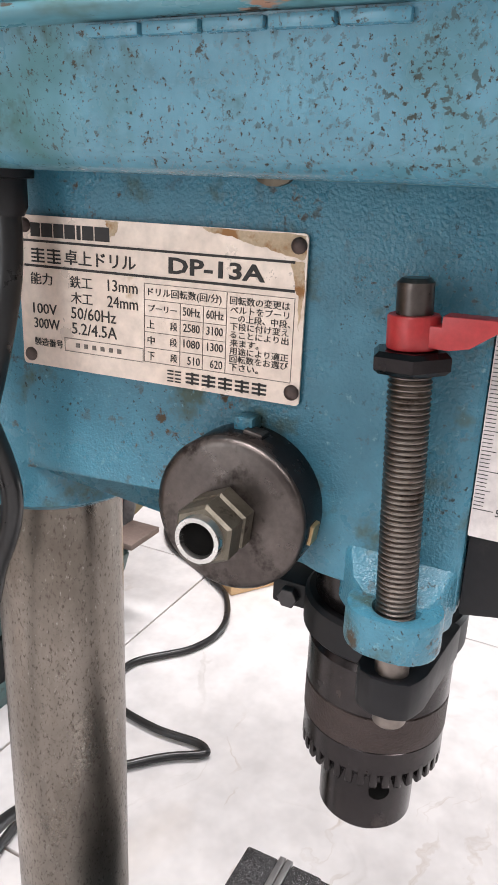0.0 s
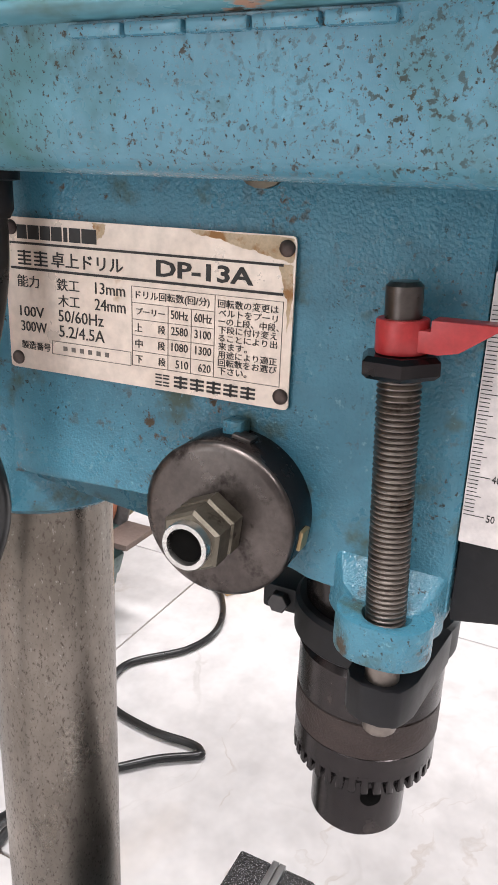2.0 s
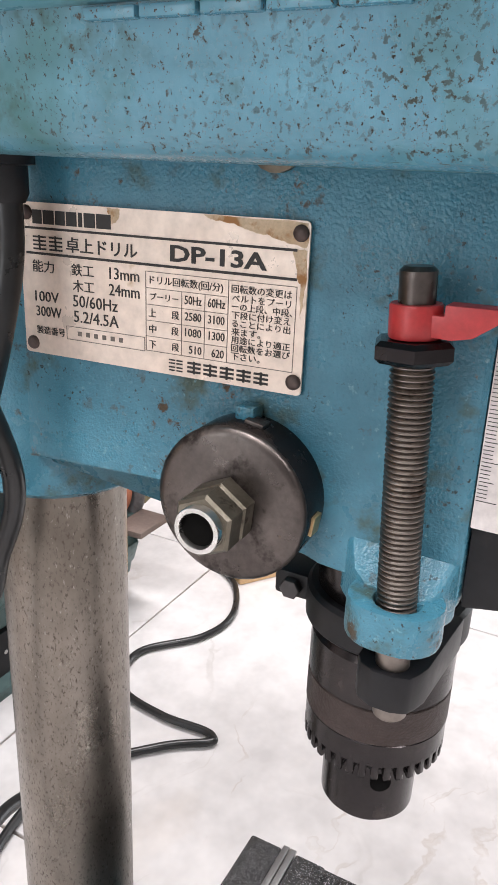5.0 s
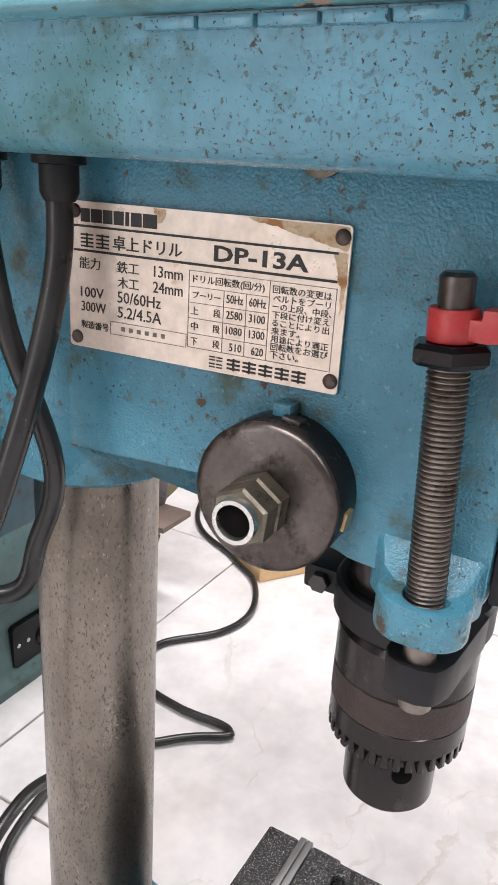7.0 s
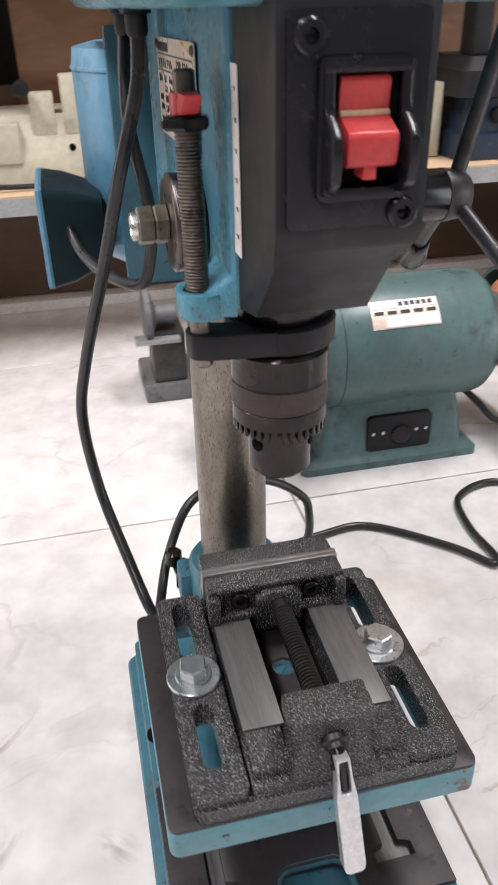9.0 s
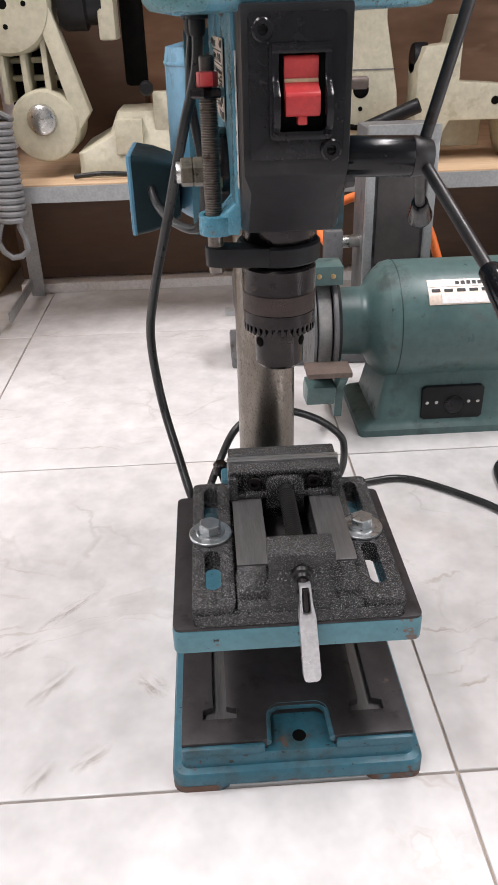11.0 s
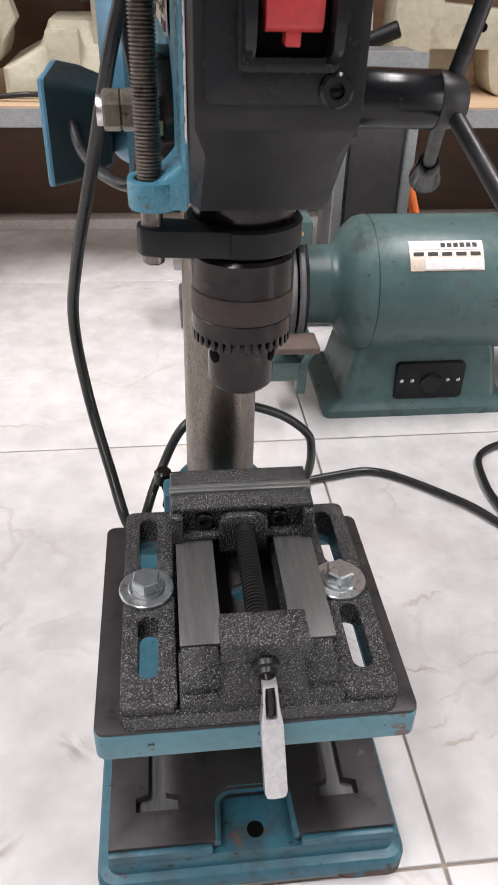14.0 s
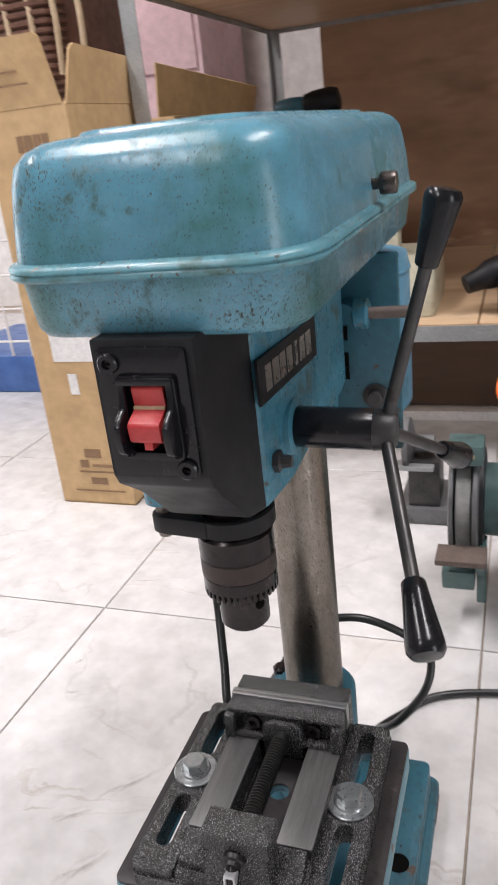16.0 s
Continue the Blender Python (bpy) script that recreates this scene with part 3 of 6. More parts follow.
for x in (-0.034, 0.034):
    part("table_rib", box((x - 0.004, 0.12, TZ - 0.045), (x + 0.004, 0.24, TZ - 0.0085), 0.002), teal_dark, table)
bracket = part("table_bracket", lathe((-0.002, 0.265, 0.118), (-0.002, 0.265, 1), [(0.04, 0), (0.043, 0.003), (0.043, 0.062), (0.04, 0.066)], 40), teal_dark, press, "teal clamp ring round the column")
part("bracket_arm", box((-0.026, 0.19, 0.125), (0.026, 0.245, 0.178), 0.006), teal_dark, bracket)
part("clamp_ear", box((-0.055, 0.262, 0.13), (-0.03, 0.29, 0.17), 0.004), teal_dark, bracket)
handle = part("clamp_handle", rod((-0.05, 0.305, 0.135), (-0.055, 0.308, 0.155), 0.0045, 12), chuck_steel, bracket, "dark table clamp handle")
part("clamp_knob", lathe((-0.055, 0.308, 0.150), (-0.056, 0.308, 0.2), [(0.006, 0), (0.0085, 0.002), (0.0085, 0.014), (0.006, 0.0165)], 16), chuck_steel, handle)
part("clamp_screw", rod((-0.05, 0.285, 0.14), (-0.046, 0.32, 0.14), 0.007, 14), chuck_steel, bracket)



# head casting
def wall_x(y):
    return -0.0352 - 0.0070 * (y - 0.066) / 0.184


plan = [(wall_x(0.0715), 0.0715), (wall_x(0.12), 0.12), (wall_x(0.17), 0.17), (wall_x(0.25), 0.25), (-0.044, 0.29), (-0.02, 0.31), (0.02, 0.31), (0.046, 0.29), (0.05, 0.25), (0.047, 0.17), (0.043, 0.12), (0.0372, 0.0715)]


def sole(y):
    return 0.497 if y < 0.115 else 0.517 if y > 0.165 else 0.497 + 0.02 * (y - 0.115) / 0.05


head_bm = loft([[(x, y, sole(y)) for x, y in plan], [(x, y, 0.6365) for x, y in plan]])
bmesh.ops.recalc_face_normals(head_bm, faces=head_bm.faces)
bevelled(head_bm, 0.0045, 3, 25)
head = part("head_casting", head_bm, teal, press, "teal hammered-paint head casting with rust freckles", 35)
part("column_clamp", lathe((-0.002, 0.265, 0.496), (-0.002, 0.265, 1), [(0.038, 0), (0.044, 0.004), (0.045, 0.03), (0.045, 0.138)], 48), teal, head)
lug = plate(round_rect(-0.0617, 0.0722, -0.036, 0.1035, 0.0125, 6), [slot(-0.0505, 0.0868, 0.0152, 0.01521)], 0.4925, 0.5065, bevel=0.0016)
part("stop_lug", lug, teal, head)
web = loft([[(-0.0325, 0.0717, 0.4935), (-0.044, 0.0755, 0.4935), (-0.049, 0.0785, 0.4935), (-0.049, 0.1, 0.4935), (-0.043, 0.104, 0.4935), (-0.034, 0.112, 0.4935)],
            [(-0.0325, 0.0717, 0.518), (-0.043, 0.0755, 0.5065), (-0.049, 0.0785, 0.5062), (-0.049, 0.1, 0.5062), (-0.043, 0.104, 0.5075), (-0.034, 0.112, 0.52)]])
bmesh.ops.recalc_face_normals(web, faces=web.faces)
part("lug_web", bevelled(web, 0.002, 2, 25), teal, head)
part("quill_nose", lathe((-0.0024, 0.1026, 0.482), (-0.0024, 0.1026, 1), [(0.026, 0), (0.0275, 0.002), (0.0275, 0.02)], 40), chuck_steel, head, "dark quill sleeve")
part("lead_grommet", lathe((-0.056, 0.234, 0.617), (-0.056, 0.234, 1), [(0.0055, 0), (0.007, 0.003), (0.007, 0.012), (0.0095, 0.0125), (0.0095, 0.019)], 20), black_plastic, head, "black cable grommet")
part("lead_grommet", lathe((-0.060, 0.268, 0.617), (-0.060, 0.268, 1), [(0.0055, 0), (0.007, 0.003), (0.007, 0.012), (0.0095, 0.0125), (0.0095, 0.019)], 20), black_plastic, head, "black cable grommet")
part("cover_screw", lathe((-0.03, 0.142, 0.6395), (-0.055, 0.142, 0.6395), [(0.0095, 0), (0.0095, 0.01), (0.007, 0.0115)], 18), nut_steel, head)

# name plate
PU = Vector((0.0070 * 0.113 / 0.184, -0.113, 0)).normalized()
plate_o = Vector((wall_x(0.2416) - 0.0012, 0.2416, 0.5625))  # lower back corner
PM = frame_of(plate_o, PU, (0, 0, 1))
PW, PH = 0.1125, 0.0545
name_plate = part("name_plate", plate(round_rect(0, 0, PW, PH, 0.0015, 3), [], 0, 0.0008, PM), plate_tin, head, "aged tin name plate with black print and rust at its corner")


def on_plate(x, y, up=0.00085):
    """x, y in plate millimetres of 112.5 by 54.5, y from the top."""
    return PM @ Matrix.Translation((x / 1000, PH - y / 1000, up))


def plate_bar(x, y, w, h, bm=None, up=0.0008):
    own = box((x / 1000, PH - (y + h) / 1000, up), ((x + w) / 1000, PH - y / 1000, up + 0.0002), 0)
    own.transform(PM)
    return join(bm, own)


for x, y in ((3.5, 3.6), (109.6, 3.7), (3.7, 50.7), (109.8, 50.2)):
    c = PM @ Vector((x / 1000, PH - y / 1000, 0.0007))
    part("rivet", lathe(c, c + PM.to_3x3() @ Vector((0, 0, 1)), [(0.0026, 0), (0.0026, 0.0006), (0.002, 0.0014), (0.0008, 0.0018)], 16), rivet_mat, name_plate)


def bare_patch(pts):
    """Irregular peeled patch of the plate's skin, corners in plate millimetres."""
    rng = random.Random(7)
    out = []
    for (x0, y0), (x1, y1) in zip(pts, pts[1:] + pts[:1]):
        for k in range(6):
            f = k / 6
            out.append((x0 + (x1 - x0) * f + rng.uniform(-0.35, 0.35), min(max(y0 + (y1 - y0) * f + rng.uniform(-0.35, 0.35), 0.15), 54.3)))
    own = plate([(min(x, 112.2) / 1000, PH - y / 1000) for x, y in out], [], 0.0008, 0.00088, PM)
    return part("bare_patch", own, plate_bare, name_plate, "peeled tan patch with rust")


bare_patch([(76, 0.4), (111.8, 0.5), (111.8, 8.0), (106.5, 7.2), (99, 5.2), (93, 4.4), (88, 2.6), (79, 1.6)])
bare_patch([(107.2, 8.6), (111.9, 8.6), (111.9, 21.0), (110.8, 30.0), (110.2, 20.0), (108.6, 15.0)])
bare_patch([(38.5, 0.5), (44.0, 0.5), (42.6, 4.5), (40.5, 5.8), (39.5, 3.0)])
rules = None
for x, y, w, h in ((2.6, 8.4, 106.0, 0.8), (2.6, 17.2, 106.4, 0.85)):
    rules = plate_bar(x, y, w, h, rules)
# maker's marks as plain bars
for x, w in ((6.2, 4.2), (11.0, 4.8), (16.4, 4.2), (21.2, 4.4), (26.4, 1.6), (28.8, 4.6), (34.0, 6.0)):
    rules = plate_bar(x, 2.5, w, 4.8, rules)
for x in (6.0, 13.2):
    for k in range(4):
        rules = plate_bar(x, 11.5 + 1.4 * k, 5.8, 0.62, rules)
    rules = plate_bar(x + 2.5, 11.2, 0.7, 5.2, rules)
for x in (70.5, 76.8, 83.1, 89.4, 95.7):
    for k in range(3):
        rules = plate_bar(x, 48.9 + 1.5 * k, 5.2, 0.75, rules)
    rules = plate_bar(x + 2.2, 48.6, 0.8, 4.4, rules)
for x in (63.2, 66.2):
    for y in (48.9, 51.4):
        rules = plate_bar(x, y, 2.4, 0.5, rules)
        rules = plate_bar(x, y + 1.1, 2.4, 0.5, rules)
part("printed_rule", rules, ink, name_plate)
lines = None
for x, y, w, h in ((53.8, 19.8, 55.4, 0.16), (53.8, 47.0, 55.4, 0.16), (53.8, 19.8, 0.16, 27.2), (85.4, 19.8, 0.16, 27.2), (109.1, 19.8, 0.16, 27.2), (53.8, 25.3, 31.6, 0.15), (53.8, 30.9, 31.6, 0.15), (53.8, 36.4, 31.6, 0.15), (53.8, 41.9, 31.6, 0.15),
                   (68.0, 25.3, 0.15, 21.7), (76.8, 25.3, 0.15, 21.7), (19.4, 42.6, 33.9, 0.16), (19.4, 47.4, 33.9, 0.16), (19.4, 42.6, 0.16, 4.9), (53.2, 42.6, 0.16, 4.9)):
    lines = plate_bar(x, y, w, h, lines)
for k in range(6):
    lines = plate_bar(24.5 + 3.6 * k, 44.2, 1.6, 1.6, lines)
part("printed_frame", lines, pale_ink, name_plate)


def plate_words(text, x0, x1, y, h, bold=0.0):
    """Print from x0 to x1 on the base line y, h high, in plate millimetres."""
    own = words(text, 0.01, Matrix(), bold=bold)
    xs, ys = [v.co.x for v in own.verts], [v.co.y for v in own.verts]
    wx, hy = max(xs) - min(xs), max(ys) - min(ys)
    own.transform(on_plate(x0, y) @ Matrix.Diagonal(((x1 - x0) / 1000 / wx, h / 1000 / hy, 1, 1)) @ Matrix.Translation((-min(xs), -min(ys), 0)))
    part("print", own, ink, name_plate)


for row in (("能力", 5.2, 14.9, 24.3, 4.3), ("鉄工", 22.7, 32.3, 24.2, 4.3), ("13mm", 39.0, 51.2, 23.9, 4.0), ("木工", 23.0, 32.3, 29.8, 4.2), ("24mm", 38.7, 51.3, 29.5, 4.0),
            ("100V", 5.6, 16.4, 34.9, 3.8), ("50/60Hz", 22.9, 42.1, 35.2, 4.2), ("300W", 5.8, 17.4, 40.4, 3.8), ("5.2/4.5A", 23.0, 42.4, 40.8, 4.2), ("製造番号", 5.6, 18.6, 47.0, 3.0),
            ("ドリル回転数(回/分)", 55.5, 83.5, 24.4, 3.3), ("プーリー", 55.6, 66.7, 29.3, 2.4), ("50Hz", 69.2, 75.6, 29.4, 2.9), ("60Hz", 78.0, 84.4, 29.4, 2.9),
            ("上", 55.0, 57.9, 35.1, 2.8), ("段", 64.2, 67.0, 35.0, 2.9), ("2580", 69.3, 75.6, 34.8, 2.8), ("3100", 78.2, 84.3, 34.8, 2.8),
            ("中", 55.2, 58.0, 40.7, 2.9), ("段", 64.1, 66.9, 40.5, 2.9), ("1080", 69.5, 75.7, 40.2, 2.8), ("1300", 78.6, 84.5, 40.2, 2.8),
            ("下", 55.3, 57.9, 46.2, 2.8), ("段", 64.3, 67.1, 46.0, 2.9), ("510", 71.1, 75.9, 46.0, 2.8), ("620", 79.8, 84.4, 46.0, 2.8),
            ("回転数の変更は", 86.6, 107.7, 23.8, 2.7), ("ベルトをプーリ", 86.9, 107.5, 26.6, 2.4), ("ーの上段、中段、", 86.9, 108.1, 29.4, 2.5), ("下段に付け変え", 87.0, 107.7, 32.1, 2.5), ("ることにより出", 87.0, 107.8, 34.8, 2.4),
            ("来ます。", 87.0, 97.4, 37.6, 2.5), ("用途により適正", 87.0, 108.0, 40.3, 2.5), ("回転数をお選び", 87.1, 108.1, 43.0, 2.5), ("下さい。", 87.1, 97.6, 45.8, 2.5),
            ("DP-13A", 63.5, 98.7, 15.9, 5.5, 0.025), ("卓上ドリル", 20.8, 50.6, 16.2, 5.2, 0.008)):
    plate_words(*row)

# return spring cap with its nuts
CN = Vector((-1, -0.04, -0.0)).normalized()
cap_c = Vector((wall_x(0.146) - 0.0015, 0.146, 0.526))
cap = part("spring_cap", lathe(cap_c - CN * 0.002, cap_c + CN, [(0.0272, 0), (0.0272, 0.0155), (0.0262, 0.017), (0.008, 0.017)], 56), chuck_steel, press, "dark steel return-spring cap with a worn face")
part("cap_face", lathe(cap_c + CN * 0.0135, cap_c + CN, [(0.0262, 0), (0.0273, 0.0008), (0.0270, 0.0019), (0.0258, 0.0029), (0.0240, 0.0033), (0.008, 0.0033)], 56), cap_steel, cap, "worn brown-grey steel face")
tip = cap_c + CN * 0.0165
part("nut", hexagon(tip, tip + CN * 0.0085, 0.0112, 0.42), nut_steel, cap, "olive hexagon nut")
part("nut", hexagon(tip + CN * 0.0083, tip + CN * 0.0182, 0.0110, 0.42), nut_steel, cap, "olive hexagon nut")
part("shaft_ring", lathe(tip + CN * 0.0155, tip + CN, [(0.0077, 0), (0.0079, 0.0052), (0.0076, 0.0060), (0.0061, 0.0060), (0.0057, 0.0050), (0.0057, 0.0032)], 32), bright_steel, cap, "bright turned shaft end")
part("shaft_bore", rod(tip + CN * 0.018, tip + CN * 0.0196, 0.0063, 20), shade_black, cap)
for a in (80, -8):
    d = Vector((0, -math.cos(radians(a)), math.sin(radians(a))))
    c = cap_c + CN * 0.006 + d * 0.0272
    own = box((-0.0035, -0.0012, -0.003), (0.0035, 0.0012, 0.003), 0.0005)
    own.transform(frame_of(c, Vector((0, d.z, -d.y)), d) )
    part("spring_clip", own, brass if a < 0 else cap_steel, cap)
part("clip_block", box((-0.046, 0.1425, 0.5525), (wall_x(0.15), 0.1495, 0.5575), 0.001), teal, cap)

# depth stop: threaded rod, nut, pointer
RX, RY = -0.0505, 0.0868
RA, RB = Vector((RX, RY, 0.497)), Vector((-0.051, 0.0920, 0.6083))
RD = (RB - RA).normalized()


def up_rod(z):
    """The point of the leaning rod at height z."""
    return RA + RD * ((z - 0.497) / RD.z)


prof = [(0.0045, 0.0)]
z = 0.0
while z < 0.089:
    prof += [(0.0053, z), (0.0064, z + 0.0007), (0.0064, z + 0.0010)]
    z += 0.0017
prof += [(0.0047, z)]
stop = part("stop_rod", lathe(RA, RB, prof, 24), thread_steel, press, "threaded steel depth-stop rod", 30)
part("rod_top", rod(up_rod(0.592), RB, 0.0052, 20, 0.0012), cap_steel, stop)
part("rod_foot", rod(up_rod(0.4635), up_rod(0.498), 0.0056, 20, 0.001), thread_steel, stop)
part("lock_nut", lathe(up_rod(0.5823), RB, [(0.0106, 0), (0.0122, 0.0014), (0.0122, 0.0050), (0.0106, 0.0064)], 6, None, 0.2), chuck_steel, stop, "black hexagon nut")
PY = up_rod(0.59).y
ptr = lathe(up_rod(0.589), RB, [(0.0072, 0), (0.0074, 0.0006), (0.0074, 0.0088), (0.007, 0.0094)], 24)
ptr = prism([(PY - 0.003, 0.5903), (PY - 0.003, 0.5963), (PY - 0.0085, 0.5963), (PY - 0.0085, 0.5993), (PY - 0.028, 0.5996), (PY - 0.0165, 0.5913), (PY - 0.011, 0.5901)], "x", RX - 0.0052, RX + 0.003, 0.0004, ptr)
part("pointer", ptr, red, stop, "red plastic depth pointer")

# quill clamp arm
clamp = lathe((-0.0024, 0.1026, 0.4685), (-0.0024, 0.1026, 1), [(0.03, 0), (0.0315, 0.0015), (0.0315, 0.0135), (0.03, 0.015)], 48)
arm = loft([[(x, y, zz) for x, y in ((-0.0525, 0.0765), (-0.0475, 0.0748), (-0.012, 0.0715), (-0.006, 0.085), (-0.022, 0.092), (-0.046, 0.0975), (-0.0515, 0.0975), (-0.0555, 0.0955), (-0.0583, 0.0905), (-0.0583, 0.0835), (-0.0563, 0.0785))] for zz in (0.4695, 0.4835)])
bmesh.ops.recalc_face_normals(arm, faces=arm.faces)
clamp = join(clamp, bevelled(arm, 0.0015, 2, 25))
clamp = box((-0.012, 0.125, 0.4705), (0.012, 0.147, 0.4815), 0.002, 2, clamp)
quill_clamp = part("quill_clamp", clamp, black_plastic, press, "black depth-stop clamp on the quill")
part("clamp_bolt", hexagon((-0.0155, 0.139, 0.4755), (-0.011, 0.139, 0.4755), 0.0045), dark_steel, quill_clamp)

# chuck
CZ = 0.382
chuck = part("chuck", lathe((-0.0024, 0.1026, CZ), (-0.0024, 0.1026, 1), [(0.006, 0.006), (0.0075, 0), (0.0165, 0), (0.0192, 0.003), (0.0194, 0.035), (0.0268, 0.0355), (0.0283, 0.038), (0.0283, 0.0475), (0.0279, 0.0479), (0.0279, 0.0632), (0.0285, 0.0636), (0.0285, 0.0815), (0.0268, 0.0838), (0.019, 0.0842), (0.0175, 0.09)], 64), chuck_steel, press, "blackened keyed drill chuck", 30)
part("knurled_band", lathe((-0.0024, 0.1026, CZ + 0.048), (-0.0024, 0.1026, 1), [(0.0279, 0), (0.0286, 0.0004), (0.0286, 0.0146), (0.0279, 0.015)], 64), knurl_steel, chuck, "brown knurled band")
for k in range(36):
    a = k * math.tau / 36
    own = prism([(0.0203, CZ + 0.035), (0.0275, CZ + 0.031), (0.0283, CZ + 0.032), (0.0283, CZ + 0.04), (0.0203, CZ + 0.04)], "x", -0.0014, 0.0014, 0.0004, None, 1)
    own.transform(Matrix.Translation((-0.0024, 0.1026, 0)) @ Matrix.Rotation(a, 4, "Z"))
    if k == 0:
        tooth = part("key_tooth", own, chuck_steel, chuck)
    else:
        own.free()
        o = new("key_tooth", tooth.data)
        o.parent, o.matrix_parent_inverse = chuck, tooth.matrix_parent_inverse.copy()
        o.matrix_basis = Matrix.Translation(Vector((-0.0024, 0.1026, 0)) * PLAN) @ Matrix.Rotation(a, 4, "Z") @ Matrix.Translation(Vector((0.0024, -0.1026, 0)) * PLAN)
for k in range(3):
    a = radians(211 + 120 * k)
    d = Vector((math.cos(a), math.sin(a), 0))
    c = Vector((-0.0024, 0.1026, CZ + 0.0222))
    part("key_hole", lathe(c + d * 0.0185, c + d, [(0.0042, 0), (0.0042, 0.0011), (0.0039, 0.0013)], 20), shade_black, chuck, "dark key hole")

# switch box on the front of the head
side = [(0.0, 0.636), (0.0, 0.5535), (0.004, 0.5455), (0.021, 0.532), (0.054, 0.4995), (0.0711, 0.4985), (0.0711, 0.636)]
sb = loft([[((x0 + slant * y) * (0.86 if (z < 0.545 and y < 0.06) else 1.0), y, z) for y, z in side] for x0, slant in ((-0.0325, 0.0), (0.0305, 0.084))])
bmesh.ops.recalc_face_normals(sb, faces=sb.faces)
switch_box = part("switch_box", bevelled(sb, 0.002, 2, 20), grey_plastic, press, "matt charcoal switch housing", 30)
sp = plate(round_rect(-0.0285, 0.5555, 0.0262, 0.6315, 0.003, 3), [round_rect(-0.0128, 0.5705, 0.0148, 0.6125, 0.002, 3)], 0, 0.0032, bevel=0.0008)
sp.transform(Matrix(((1, 0, 0, 0), (0, 0, -1, 0.0004), (0, 1, 0, 0), (0, 0, 0, 1))))
switch_plate = part("switch_plate", sp, gloss_black, switch_box, "gloss black switch plate")
sc = plate(round_rect(-0.0172, 0.5665, 0.0192, 0.6165, 0.003, 3), [round_rect(-0.0122, 0.5712, 0.0142, 0.6118, 0.002, 3)], 0, 0.0028, bevel=0.0008)
sc.transform(Matrix(((1, 0, 0, 0), (0, 0, -1, -0.0028), (0, 1, 0, 0), (0, 0, 0, 1))))
part("switch_bezel", sc, gloss_black, switch_plate)
for x in (-0.0158, 0.0138):
    guard = prism([(-0.004, 0.5685), (-0.0105, 0.5700), (-0.0168, 0.5750), (-0.0186, 0.5825), (-0.0180, 0.5905), (-0.0140, 0.5945), (-0.0088, 0.5978), (-0.0070, 0.603), (-0.0070, 0.6125), (-0.004, 0.6155)], "x", x, x + 0.004, 0.0009)
    part("switch_guard", guard, gloss_black, switch_plate)
part("guard_bridge", box((-0.0158, -0.0072, 0.6112), (0.0178, -0.004, 0.6155), 0.001), gloss_black, switch_plate)
rocker = prism([(0.002, 0.5790), (-0.0120, 0.5797), (-0.0142, 0.5815), (-0.0150, 0.5902), (-0.0138, 0.5922), (-0.0040, 0.5968), (-0.0030, 0.5988), (-0.0042, 0.6085), (-0.0034, 0.6102), (0.002, 0.6108)], "x", -0.0088, 0.0108, 0.0008)
rocker = box((-0.0016, -0.0120, 0.5752), (0.0036, -0.002, 0.581), 0.0006, 2, rocker)
part("rocker", rocker, red, switch_plate, "dusty red rocker switch")
part("rocker_ridge", box((-0.0087, -0.0046, 0.5966), (0.0107, -0.0024, 0.5986), 0.0005), rope, switch_plate, "dusty tan ridge")
part("switch_backing", box((-0.0127, -0.0012, 0.5708), (0.0147, -0.0002, 0.6124), 0), shade_black, switch_plate)
for x, z in ((-0.0205, 0.623), (0.0188, 0.5605)):
    s = part("screw", lathe((x, -0.0025, z), (x, -1, z), [(0.0062, 0), (0.0062, 0.0022), (0.0052, 0.0032), (0.0028, 0.0032), (0.0022, 0.0012)], 24), gloss_black, switch_plate)
    part("screw_cross", box((x - 0.0026, -0.0052, z - 0.0005), (x + 0.0026, -0.0042, z + 0.0005), 0), shade_black, s)

# depth scale on the left of the switch box
SM = frame_of(Vector((-0.0328, 0.0713, 0.5283)), (0, -1, 0), (0, 0, 1))
scale = part("depth_scale", plate(round_rect(0, 0, 0.0125, 0.083, 0.0004, 2), [], 0, 0.0006, SM), white_scale, switch_box, "white depth scale with black graduations")
for k in range(51):
    zz = 0.0735 - k * 0.00128
    ln = 0.0062 if k % 10 == 0 else 0.0044 if k % 5 == 0 else 0.003
    own = box((0.0004, zz - 0.00011, 0.0006), (0.0004 + ln, zz + 0.00011, 0.00075), 0)
    own.transform(SM)
    part("tick", own, ink, scale)
for k in range(6):
    part("figure", words(str(10 * k), 0.0034, SM @ Matrix.Translation((0.0072, 0.0722 - k * 0.0128, 0.00065)) @ Matrix.Diagonal((0.8, 1, 1, 1))), ink, scale)

# feed hub and three levers
HC = Vector((0.04, 0.1255, 0.5365))
hub = part("feed_hub", lathe(HC + Vector((0.005, 0, 0)), HC + Vector((1, 0.03, -0.03)), [(0.0142, 0), (0.0148, 0.001), (0.0148, 0.055), (0.0142, 0.056)], 40), gloss_black, press, "black feed hub with three levers")
part("hub_boss", lathe(HC - Vector((0.003, 0, 0)), HC + Vector((1, 0, 0)), [(0.022, 0), (0.0205, 0.008), (0.018, 0.0095)], 40), teal, head)
he = HC + Vector((0.0605, 0.0018, -0.0018))
part("hub_end", lathe(he, he + Vector((1, 0.03, -0.03)), [(0.0149, 0), (0.0152, 0.001), (0.0135, 0.0125), (0.0115, 0.0158)], 40), dark_steel, hub)
ho = he + Vector((0.007, 0, 0))
